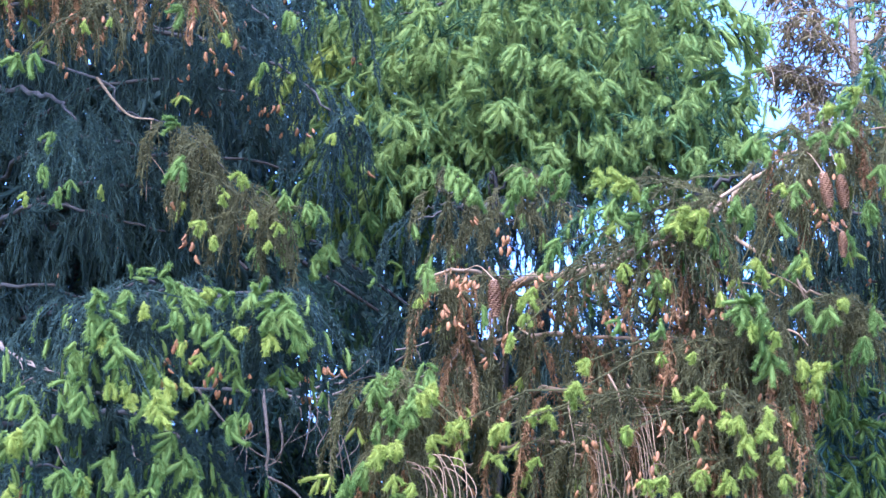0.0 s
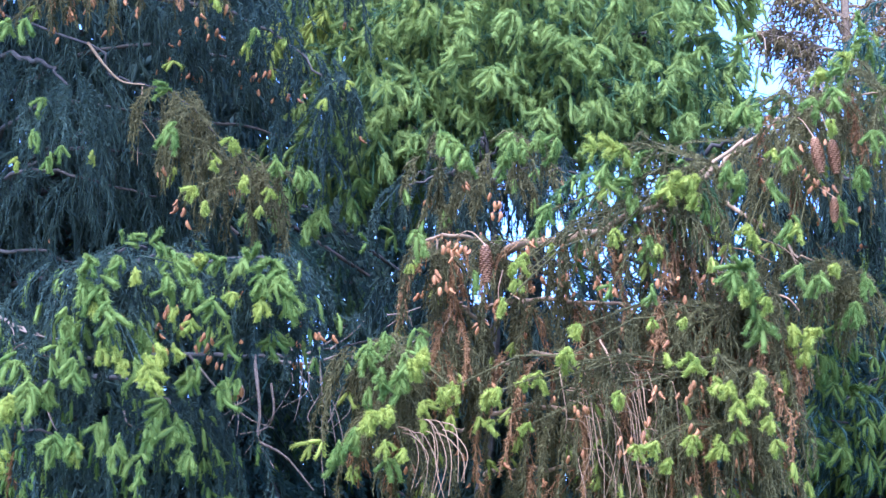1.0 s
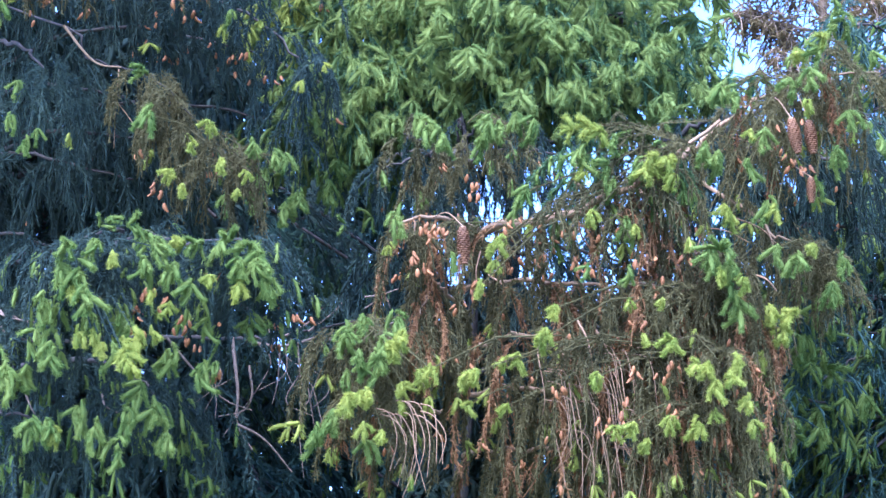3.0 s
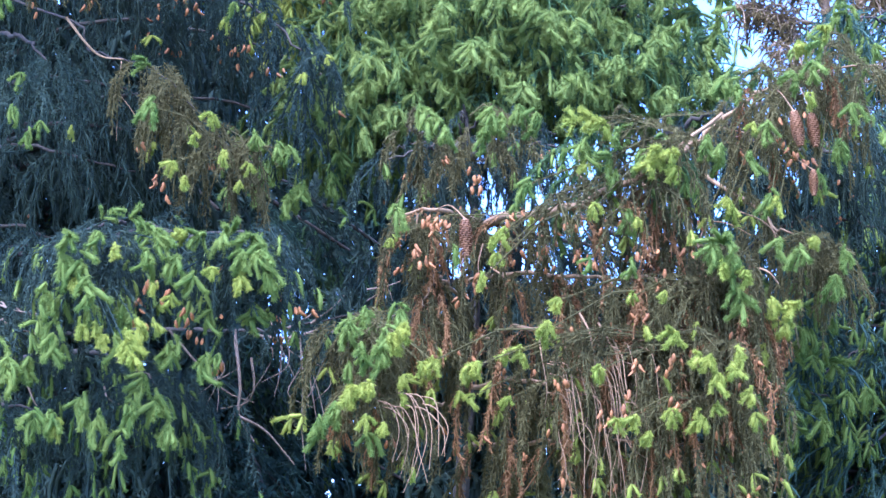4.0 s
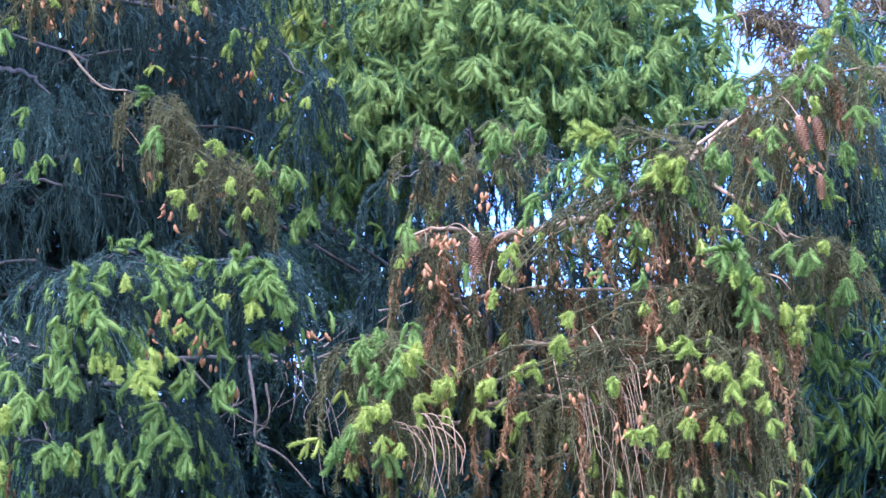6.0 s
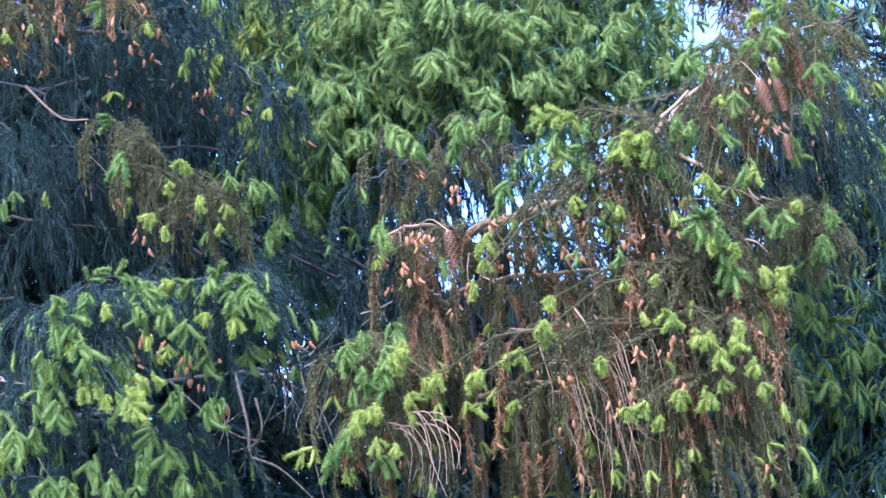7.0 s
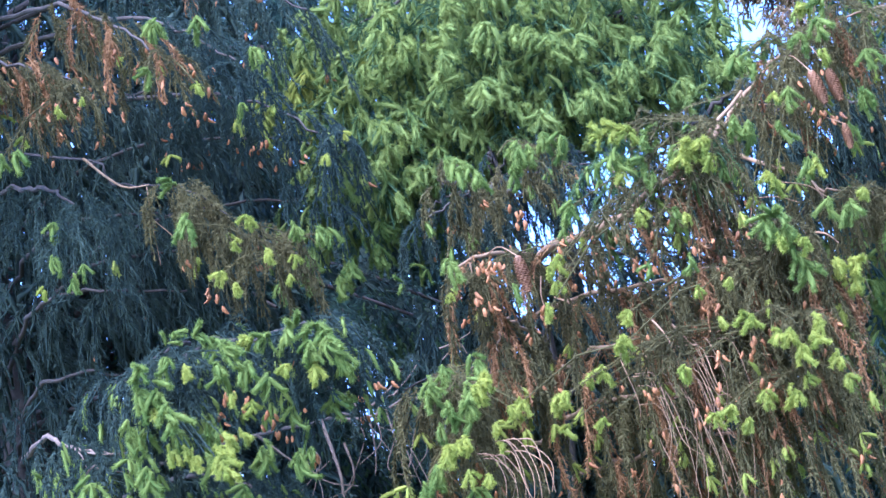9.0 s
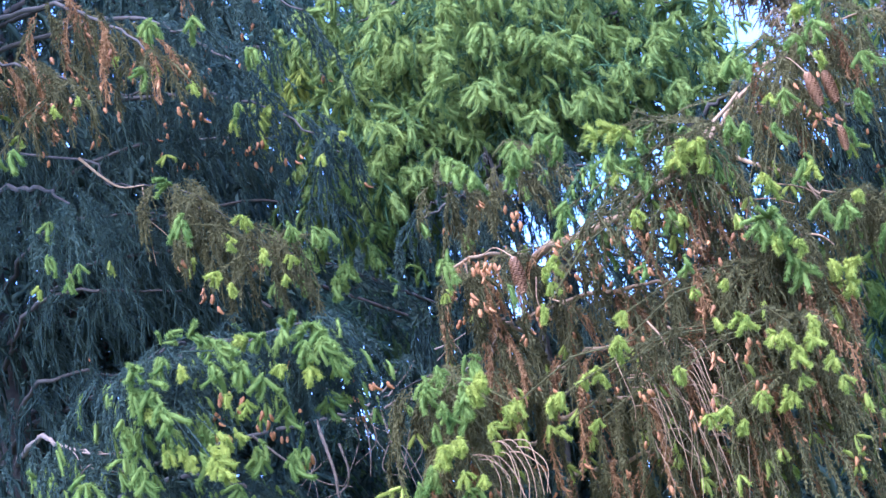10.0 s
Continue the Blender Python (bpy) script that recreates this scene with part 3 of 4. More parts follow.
b.hang(44, 0.15, 0.42, 0.3, fresh=0.35, lush=0.12, dry=0.03, kind=M_SOFT, u0=0.2, pull=0.6)
b.tip(-1.185, 8.650, 2.781, 6, SOFT, 1.1).tip(-1.141, 8.650, 2.790, 5, SOFT, 1.1).tip(-1.114, 8.650, 2.764, 4, LIME, 0.9).tip(-1.359, 8.650, 2.728, 5, LIME)
b.stalk([(-1.247, 8.950, 2.932), (-1.221, 8.900, 2.879), (-1.193, 8.900, 2.843)], 0.004)
b.done()

# ---- the rusty spruce with ripe cones ----
A = tree("spruce_tree", 0.17, 9.90, 4.1, 0.07, "Norway spruce with rusty drying boughs and brown cones")


def rusty(*pts, thick=0.012, wood=M_LIMB, needle=M_OLIVE):
    return Bough(A, pts, thick, wood, needle)


# the long rising limb
b = rusty((0.171, 9.900, 3.630), (0.290, 9.000, 3.494), (0.468, 8.850, 3.489), (0.592, 8.780, 3.526), (0.718, 8.750, 3.575), (0.832, 8.800, 3.656), (1.011, 8.900, 3.822), thick=0.018)
b.hang(32, 0.12, 0.34, 0.15, dry=0.14, fresh=0.15, buds=0.45, u0=0.08, pull=0.65)
b.tip(0.514, 8.800, 3.768, 3, LIME, 1.0, -0.3).tip(0.563, 8.700, 3.757, 4, LIME, 1.0, -0.4).tip(0.599, 8.700, 3.734, 4, LIME, 1.0, 0.1).tip(0.644, 8.700, 3.707, 3, SOFT, 1.0).tip(0.544, 8.700, 3.660, 4, SOFT).tip(0.624, 8.700, 3.623, 3, SOFT).tip(0.552, 8.700, 3.604, 3, LIME, 0.8).tip(0.697, 8.800, 3.731, 4, SOFT).tip(0.642, 8.700, 3.577, 3, SOFT)
b.tip(0.774, 8.650, 3.639, 4, LIME, 1.0, -0.3).tip(0.809, 8.650, 3.630, 4, LIME, 1.0, 0.0).tip(0.835, 8.650, 3.575, 4, LIME, 1.0).tip(0.755, 8.650, 3.593, 4, LIME).tip(0.733, 8.700, 3.632, 3, SOFT).tip(0.684, 8.700, 3.439, 4, SOFT).tip(0.707, 8.650, 3.410, 3, LIME, 0.8).tip(0.570, 8.650, 3.455, 3, LIME, 0.8).tip(0.370, 8.700, 3.429, 2, LIME, 0.8).tip(0.362, 8.700, 3.540, 4, SOFT)
b.tip(0.278, 8.650, 3.364, 4, LIME, 0.9).tip(0.251, 8.650, 3.355, 3, LIME, 0.9).tip(0.260, 8.650, 3.301, 2, LIME, 0.8).tip(0.214, 8.600, 3.219, 3, LIME, 0.9).tip(-0.080, 8.800, 3.386, 2, LIME, 0.7).tip(0.550, 8.600, 3.273, 3, SOFT, 0.8).tip(0.683, 8.600, 3.264, 3, SOFT, 0.8)
for x, z in ((0.204, 3.566), (0.416, 3.443), (0.527, 3.322), (0.554, 3.313), (0.573, 3.294), (0.615, 3.415), (0.416, 3.340), (0.867, 3.368), (0.803, 3.238), (0.729, 3.350), (0.306, 3.453)):
    b.buds((x, 8.74, z), (0, 0, -1), 4)
b.done(twig=M_RUST)
b = rusty((0.603, 8.950, 3.563), (0.555, 8.900, 3.594), (0.537, 8.900, 3.688), (0.576, 8.900, 3.793), thick=0.007, needle=M_GREEN)
b.hang(16, 0.08, 0.20, 0.12, fresh=0.6, buds=0.15, pull=0.6, lush=0.12, kind=M_SOFT).done(twig=M_RUST)
b = rusty((0.771, 8.950, 3.639), (0.795, 8.900, 3.651), (0.813, 8.880, 3.703), (0.841, 8.880, 3.731), thick=0.007, needle=M_GREEN)
b.hang(12, 0.08, 0.20, 0.12, fresh=0.6, buds=0.1, pull=0.6, lush=0.15, kind=M_SOFT).done(twig=M_RUST)
b = rusty((0.171, 9.900, 3.609), (0.223, 9.300, 3.546), (0.104, 9.000, 3.511), (0.011, 8.950, 3.510), (-0.072, 8.950, 3.454))
b.hang(29, 0.14, 0.36, 0.14, dry=0.23, fresh=0.12, buds=0.5, u0=0.2, pull=0.7)
b.cone(0.161, 8.650, 3.419, -2, 1.02)
b.tip(0.126, 8.650, 3.328, 2, SOFT, 0.9).tip(-0.070, 8.700, 3.365, 2, LIME, 0.7).tip(-0.052, 8.700, 3.457, 3, SOFT)
for x, z in ((0.039, 3.434), (0.094, 3.425), (0.011, 3.331), (0.029, 3.294), (0.192, 3.247), (0.057, 3.425)):
    b.buds((x, 8.74, z), (0, 0, -1), 4)
b.stalk([(0.011, 8.900, 3.490), (0.007, 8.900, 3.406), (0.029, 8.900, 3.365)], 0.003).stalk([(0.222, 8.900, 3.387), (0.206, 8.850, 3.312), (0.211, 8.850, 3.266)], 0.003).stalk([(0.249, 8.900, 3.309), (0.275, 8.850, 3.281), (0.296, 8.850, 3.262)], 0.004)
b.done(twig=M_RUST)
# inner boughs above the limb
b = rusty((0.173, 9.900, 3.944), (0.129, 9.400, 3.836), (0.031, 9.200, 3.828), (-0.026, 9.100, 3.833), wood=M_BARK)
b.hang(9, 0.12, 0.26, 0.14, dry=0.07, fresh=0.38, buds=0.15, kind=M_SOFT, pull=0.6)
b.tip(0.057, 8.800, 3.778, 4, SOFT).tip(0.102, 8.800, 3.740, 5, SOFT).tip(0.020, 8.850, 3.828, 3, SOFT)
b.done(twig=M_RUST)
b = rusty((0.172, 9.900, 3.881), (0.226, 9.400, 3.826), (0.260, 9.200, 3.828), (0.333, 9.100, 3.833), wood=M_BARK)
b.hang(9, 0.12, 0.26, 0.14, dry=0.07, fresh=0.30, buds=0.1, kind=M_SOFT, pull=0.6)
b.tip(0.221, 8.800, 3.721, 5, SOFT).tip(0.287, 8.850, 3.781, 4, SOFT).tip(0.345, 8.900, 3.841, 4, SOFT).tip(0.400, 8.900, 3.822, 3, SOFT).tip(0.249, 8.800, 3.787, 4, SOFT)
b.done(twig=M_RUST)
# upper limb of the cone pair
b = rusty((0.828, 8.950, 3.662), (0.976, 9.100, 3.803), (1.175, 9.150, 3.953), (1.330, 9.150, 4.022), (1.586, 9.300, 4.092), thick=0.011)
b.hang(46, 0.14, 0.42, 0.16, dry=0.05, fresh=0.18, buds=0.2, pull=0.7)
b.cone(1.231, 8.800, 3.806, -10).cone(1.291, 8.820, 3.802, -6, 0.95).cone(1.297, 8.850, 3.620, 0, 0.72)
b.tip(1.306, 8.850, 3.971, 5, SOFT).tip(1.287, 8.900, 4.042, 4, LIME, 0.9, -0.2).tip(1.343, 8.900, 4.052, 4, SOFT, 1.0, 0.0).tip(1.363, 8.900, 4.100, 3, LIME, 0.9, -0.2).tip(1.240, 8.850, 3.933, 4, SOFT).tip(1.286, 8.800, 3.853, 3, LIME, 0.9).tip(1.100, 8.800, 3.759, 3, LIME, 0.9).tip(1.146, 8.800, 3.759, 3, SOFT).tip(1.014, 8.900, 3.927, 4, SOFT).tip(1.060, 8.900, 3.908, 4, SOFT).tip(0.943, 8.800, 3.693, 5, SOFT).tip(0.988, 8.800, 3.674, 4, SOFT).tip(1.148, 8.800, 3.516, 4, SOFT).tip(1.175, 8.800, 3.497, 3, LIME, 0.9)
b.tip(1.006, 8.750, 3.495, 3, LIME, 0.9, -0.4).tip(1.023, 8.750, 3.468, 3, LIME).tip(0.932, 8.750, 3.440, 2, LIME, 0.8).tip(1.088, 8.800, 3.656, 3, SOFT).tip(1.397, 8.900, 3.707, 4, SOFT).tip(1.320, 8.900, 3.613, 3, SOFT).tip(1.438, 8.900, 3.841, 4, SOFT)
for x, z in ((1.231, 3.808), (1.296, 3.674), (1.240, 3.674), (1.203, 3.712)):
    b.buds((x, 8.88, z), (0, 0, -1), 4)
b.done(twig=M_RUST)
b = rusty((1.005, 9.400, 3.726), (1.133, 9.200, 3.583), (1.231, 9.100, 3.466), (1.398, 9.100, 3.418), thick=0.008)
b.hang(29, 0.14, 0.34, 0.15, dry=0.05, fresh=0.18, kind=M_SOFT, pull=0.65)
b.tip(1.289, 8.800, 3.376, 4, LIME, 0.9, 0.1).tip(1.234, 8.800, 3.339, 4, SOFT).tip(1.171, 8.800, 3.376, 3, SOFT).tip(1.403, 8.900, 3.350, 4, SOFT).tip(1.364, 8.900, 3.257, 4, SOFT)
b.stalk([(0.958, 9.000, 3.483), (1.027, 8.950, 3.463), (1.100, 8.950, 3.425)], 0.003).stalk([(1.157, 8.950, 3.482), (1.174, 8.950, 3.435), (1.182, 8.950, 3.416)], 0.003).stalk([(1.046, 8.950, 3.510), (1.138, 8.950, 3.473), (1.192, 8.950, 3.420)], 0.003)
b.done(twig=M_RUST)
for q in ((1.446, 9.700, 4.042), (1.495, 9.800, 3.858), (1.334, 9.800, 3.900), (1.215, 9.800, 4.004), (1.543, 9.900, 3.630)):
    x, y, z = q
    b = rusty((x - 0.35, y + 0.1, z - 0.05), (x - 0.1, y, z + 0.05), (x + 0.2, y, z), wood=M_BARK, needle=M_OLD)
    b.hang(30, 0.2, 0.45, 0.25, pull=0.65, buds=0.1).done(0.006, 0.018, 0.006, 0.004)
for q in ((0.115, 10.000, 3.566), (0.299, 10.000, 3.399), (0.470, 10.100, 3.586), (0.607, 10.000, 3.399), (0.823, 10.100, 3.586), (0.359, 10.000, 3.150), (0.644, 10.000, 3.109), (0.933, 10.000, 3.274), (-0.008, 10.200, 3.435), (-0.049, 10.100, 3.166)):
    x, y, z = q
    b = rusty((A.location.x, A.location.y, z + 0.02), ((x + A.location.x) / 2, y, z + 0.06), (x, y + 0.02, z), wood=M_BARK, needle=M_OLD)
    b.hang(26, 0.18, 0.40, 0.4, pull=0.6, u0=0.2).done(0.006, 0.018, 0.0065, 0.004)
# thin dark sprays hanging before the sky
for q in ((0.175, 9.800, 4.004), (0.410, 9.800, 4.004), (0.012, 9.800, 3.879), (-0.100, 9.800, 3.889), (0.511, 9.800, 3.962), (0.246, 9.800, 3.910), (0.307, 9.800, 3.837), (0.205, 9.800, 3.795)):
    x, y, z = q
    b = rusty((A.location.x, A.location.y, z - 0.02), ((x + A.location.x) / 2, y, z + 0.05), (x, y - 0.05, z), thick=0.006, wood=M_BARK, needle=M_OLD)
    b.hang(6, 0.12, 0.26, 0.25, pull=0.7, u0=0.45, sides=8, fresh=0.15, kind=M_SOFT, buds=0.3).done()
# two inner boughs whose sprays break up the sky
b = rusty((0.172, 9.900, 3.960), (0.360, 9.750, 3.930), (0.640, 9.600, 3.860), thick=0.008, wood=M_BARK, needle=M_OLD)
b.hang(17, 0.14, 0.36, 0.2, pull=0.7, u0=0.05, fresh=0.2, kind=M_SOFT, buds=0.2).done()
b = rusty((0.172, 9.900, 3.940), (0.060, 9.750, 3.910), (-0.120, 9.600, 3.820), thick=0.008, wood=M_BARK, needle=M_OLD)
b.hang(11, 0.14, 0.34, 0.2, pull=0.7, u0=0.05, fresh=0.2, kind=M_SOFT, buds=0.2).done()
# the lit upright spray
b = rusty((0.738, 9.000, 3.632), (0.874, 8.900, 3.425), (0.976, 8.850, 3.340), (1.020, 8.850, 3.266), thick=0.008)
b.hang(33, 0.12, 0.3, 0.15, dry=0.12, fresh=0.12, buds=0.2, pull=0.6)
b.tip(0.968, 8.600, 3.336, 4, SOFT, 1.0, -0.3).tip(0.949, 8.600, 3.291, 5, SOFT).tip(0.993, 8.600, 3.273, 4, SOFT).tip(0.960, 8.550, 3.236, 4, LIME, 0.8).tip(1.030, 8.550, 3.227, 3, LIME, 0.9).tip(1.008, 8.600, 3.183, 4, SOFT).tip(1.025, 8.600, 3.138, 4, SOFT).tip(0.932, 8.600, 3.318, 4, SOFT)
b.stalk([(1.075, 8.800, 3.293), (1.126, 8.750, 3.265), (1.161, 8.750, 3.225)], 0.005).stalk([(0.828, 8.850, 3.229), (0.906, 8.800, 3.247), (0.933, 8.800, 3.256)], 0.005).stalk([(0.918, 8.900, 3.378), (0.947, 8.900, 3.443), (0.942, 8.900, 3.350)], 0.003)
b.done(twig=M_RUST)
# middle tier of dry curtains
b = rusty((0.171, 9.900, 3.443), (0.333, 9.200, 3.351), (0.544, 8.950, 3.285), (0.756, 8.850, 3.266), (0.956, 8.850, 3.247), thick=0.010)
b.hang(72, 0.16, 0.44, 0.16, dry=0.21, fresh=0.24, buds=0.42, u0=0.15, pull=0.75)
b.tip(0.404, 8.550, 3.040, 5, LIME, 1.0).tip(0.774, 8.550, 3.156, 3, LIME, 0.7).tip(0.677, 8.550, 3.147, 3, LIME, 0.7).tip(0.793, 8.500, 3.023, 4, LIME, 0.9, 0.0).tip(0.452, 8.600, 3.147, 3, LIME).tip(0.719, 8.550, 3.049, 2, LIME, 0.8)
b.done(twig=M_RUST)
b = rusty((0.779, 9.100, 3.389), (0.907, 8.900, 3.294), (1.010, 8.850, 3.229), (1.098, 8.850, 3.137), thick=0.008)
b.hang(52, 0.12, 0.34, 0.14, dry=0.44, buds=0.55, pull=0.7)
b.tip(1.188, 8.700, 3.147, 6, LIME, 1.0, 0.2).tip(1.134, 8.700, 3.147, 5, LIME).tip(1.168, 8.700, 3.075, 5, LIME).tip(1.103, 8.700, 2.994, 4, LIME)
b.done(twig=M_RUST)
# lower tiers
b = rusty((0.170, 9.900, 3.217), (0.328, 9.100, 3.142), (0.576, 8.900, 3.109), (0.821, 8.800, 3.092), (0.994, 8.750, 3.029), thick=0.010)
b.hang(81, 0.16, 0.46, 0.18, dry=0.19, fresh=0.26, buds=0.35, u0=0.1, pull=0.75)
b.tip(0.873, 8.450, 2.936, 4, LIME, 0.9, 0.1).tip(0.904, 8.450, 2.936, 4, LIME, 0.9, 0.1).tip(0.976, 8.450, 2.901, 4, LIME, 0.9, 0.1).tip(0.923, 8.450, 2.867, 4, LIME, 1.0).tip(1.000, 8.500, 2.953, 4, LIME).tip(1.031, 8.500, 2.830, 4, LIME, 0.9).tip(0.805, 8.450, 3.015, 2, LIME, 0.9).tip(1.047, 8.500, 2.761, 3, LIME).tip(0.565, 8.500, 2.909, 3, LIME, 0.9)
b.tip(0.046, 8.600, 2.951, 3, LIME, 0.9).tip(0.167, 8.550, 2.926, 6, LIME, 1.0, 0.2).tip(0.283, 8.600, 2.969, 3, LIME, 0.8).tip(0.335, 8.600, 2.969, 3, LIME, 0.8).tip(0.327, 8.600, 2.995, 3, LIME, 0.8).tip(0.291, 8.600, 2.836, 3, LIME, 0.8).tip(0.177, 8.600, 2.845, 2, LIME, 0.8)
b.done(twig=M_RUST)
b = rusty((0.169, 9.900, 3.053), (0.330, 9.200, 2.988), (0.573, 8.900, 2.925), (0.817, 8.800, 2.892), (1.013, 8.800, 2.856), thick=0.010)
b.hang(81, 0.14, 0.44, 0.18, dry=0.17, fresh=0.28, buds=0.3, u0=0.1, pull=0.75)
b.tip(0.671, 8.450, 2.754, 3, LIME, 0.9).tip(0.620, 8.450, 2.745, 3, LIME, 0.9).tip(0.788, 8.500, 2.778, 3, LIME).tip(0.874, 8.500, 2.752, 5, LIME).tip(0.927, 8.500, 2.796, 3, LIME, 0.8).tip(0.718, 8.500, 2.709, 3, LIME)
for x, z in ((0.677, 2.931), (0.776, 2.940), (0.641, 2.833), (0.803, 2.824), (0.605, 2.788), (0.454, 2.877)):
    b.buds((x, 8.56, z), (0, 0, -1), 4)
for k in range(36):
    x, z = rng.uniform(0.46, 0.76), 2.94 + rng.uniform(-0.20, 0.12)
    sway = rng.uniform(-0.05, 0.05)
    b.stalk([(x - 0.06, 8.74, z), (x + sway - 0.02, 8.68, z - 0.03), (x + sway, 8.66, z - 0.17), (x + sway + rng.uniform(-0.07, 0.07), 8.68, z - rng.uniform(0.22, 0.42))], rng.uniform(0.0012, 0.0024))
b.stalk([(0.525, 8.800, 3.146), (0.557, 8.750, 3.065), (0.573, 8.750, 2.957)], 0.0045).stalk([(0.587, 8.800, 3.110), (0.619, 8.750, 3.029), (0.626, 8.750, 2.939)], 0.004).stalk([(0.658, 8.800, 3.001), (0.699, 8.750, 3.038), (0.744, 8.750, 3.047)], 0.004)
b.done(twig=M_RUST)
b = rusty((0.169, 9.900, 2.851), (0.328, 9.200, 2.781), (0.661, 8.900, 2.743), (0.974, 8.800, 2.712), thick=0.010)
b.hang(62, 0.2, 0.5, 0.18, dry=0.15, fresh=0.28, buds=0.3, u0=0.1, pull=0.75).done(twig=M_RUST)
# towards the gap, yellow-green
b = rusty((0.171, 9.900, 3.381), (0.087, 9.200, 3.332), (0.057, 9.000, 3.275), (0.029, 8.900, 3.182), thick=0.008)
b.hang(23, 0.14, 0.34, 0.12, dry=0.12, fresh=0.15, buds=0.3, pull=0.75).done(twig=M_RUST)
b = rusty((0.170, 9.900, 3.176), (0.087, 9.200, 3.140), (-0.026, 8.950, 3.126), (-0.116, 8.850, 3.100), (-0.205, 8.800, 3.110), thick=0.009)
b.hang(43, 0.12, 0.36, 0.16, dry=0.08, fresh=0.30, buds=0.25, u0=0.2, pull=0.7)
b.tip(-0.050, 8.500, 3.023, 5, LIME, 1.1, 0.0).tip(-0.068, 8.500, 3.006, 5, LIME, 1.1).tip(-0.086, 8.550, 3.049, 3, SOFT).tip(-0.028, 8.550, 2.899, 3, LIME, 0.8).tip(-0.033, 8.550, 2.838, 3, LIME, 0.8).tip(0.028, 8.550, 2.934, 3, LIME, 0.8).tip(0.063, 8.550, 2.943, 3, LIME, 0.8)
b.tip(-0.112, 8.550, 2.970, 6, SOFT, 1.1).tip(-0.164, 8.550, 2.978, 5, SOFT).tip(-0.209, 8.600, 3.067, 5, SOFT, 1.1).tip(-0.204, 8.600, 2.942, 3, SOFT).tip(-0.043, 8.700, 3.129, 4, SOFT).tip(-0.149, 8.650, 3.111, 5, SOFT)
b.done(twig=M_RUST)
b = rusty((0.169, 9.900, 2.993), (0.011, 9.200, 2.913), (-0.089, 8.900, 2.897), (-0.124, 8.800, 2.928), (-0.162, 8.750, 2.935), thick=0.008)
b.tip(-0.189, 8.500, 2.848, 7, LIME, 1.2, 0.6).tip(-0.145, 8.500, 2.857, 4, LIME, 1.0).tip(-0.149, 8.500, 2.761, 3, LIME, 0.9).tip(-0.093, 8.500, 2.743, 3, LIME, 0.9).tip(-0.146, 8.550, 2.715, 3, SOFT).tip(-0.304, 8.600, 2.757, 5, SOFT).tip(-0.252, 8.600, 2.801, 5, SOFT)
b.hang(23, 0.12, 0.36, 0.16, dry=0.08, fresh=0.22, buds=0.15, u0=0.2, pull=0.7)
for k in range(11):
    x, z, h = rng.uniform(-0.10, 0.06), 2.85 + rng.uniform(-0.06, 0.04), rng.uniform(0.16, 0.28)
    b.stalk([(x - 0.03, 8.56, z), (x + 0.01, 8.53, z - 0.02), (x + rng.uniform(0.02, 0.06), 8.52, z - h * 0.5), (x + rng.uniform(-0.01, 0.08), 8.52, z - h)], rng.uniform(0.0016, 0.0028))
b.stalk([(-0.150, 8.750, 2.930), (-0.128, 8.700, 2.904), (-0.140, 8.700, 2.868)], 0.004).stalk([(-0.128, 8.720, 2.877), (-0.099, 8.700, 2.863), (-0.092, 8.700, 2.833)], 0.004).stalk([(-0.087, 8.720, 2.859), (-0.042, 8.700, 2.824), (-0.037, 8.700, 2.770)], 0.005)
b.done(twig=M_RUST)

# ---- thin dead twigs in the gap between the trees ----
b = shaded((-1.991, 11.400, 3.509), (-0.818, 9.900, 3.278), (-0.558, 9.600, 3.221), (-0.438, 9.550, 3.229), (-0.183, 9.500, 3.269), thick=0.009, wood=M_BARK)
b.hang(12, 0.1, 0.3, 0.2, u0=0.7)
b.stalk([(-0.559, 9.550, 3.199), (-0.435, 9.500, 3.179), (-0.329, 9.500, 3.210), (-0.280, 9.500, 3.222)], 0.007).stalk([(-0.436, 9.500, 3.214), (-0.358, 9.500, 3.260), (-0.310, 9.500, 3.309)], 0.005).stalk([(-0.358, 9.500, 3.230), (-0.280, 9.500, 3.289), (-0.242, 9.500, 3.329)], 0.004)
b.stalk([(-0.396, 9.500, 3.191), (-0.386, 9.500, 3.073), (-0.384, 9.500, 2.897)], 0.004).stalk([(-0.357, 9.500, 3.151), (-0.360, 9.500, 3.053), (-0.336, 9.500, 2.897)], 0.004).stalk([(-0.280, 9.500, 3.210), (-0.308, 9.500, 3.112), (-0.356, 9.500, 2.995)], 0.004)
b.stalk([(-0.455, 9.500, 3.171), (-0.463, 9.500, 3.053), (-0.482, 9.500, 2.975)], 0.0035).stalk([(-0.620, 9.500, 3.210), (-0.595, 9.450, 3.007), (-0.599, 9.450, 2.910), (-0.542, 9.400, 2.807)], 0.007).stalk([(-0.561, 9.500, 3.112), (-0.550, 9.500, 3.014), (-0.578, 9.500, 2.956), (-0.665, 9.500, 2.936)], 0.005)
b.stalk([(-0.844, 9.500, 3.210), (-0.745, 9.500, 3.092), (-0.646, 9.500, 2.995), (-0.549, 9.500, 2.956)], 0.005).stalk([(-0.593, 9.450, 2.900), (-0.504, 9.400, 2.845), (-0.407, 9.400, 2.731)], 0.006).stalk([(-0.239, 9.400, 3.193), (-0.223, 9.400, 3.096), (-0.257, 9.400, 2.980)], 0.0035)
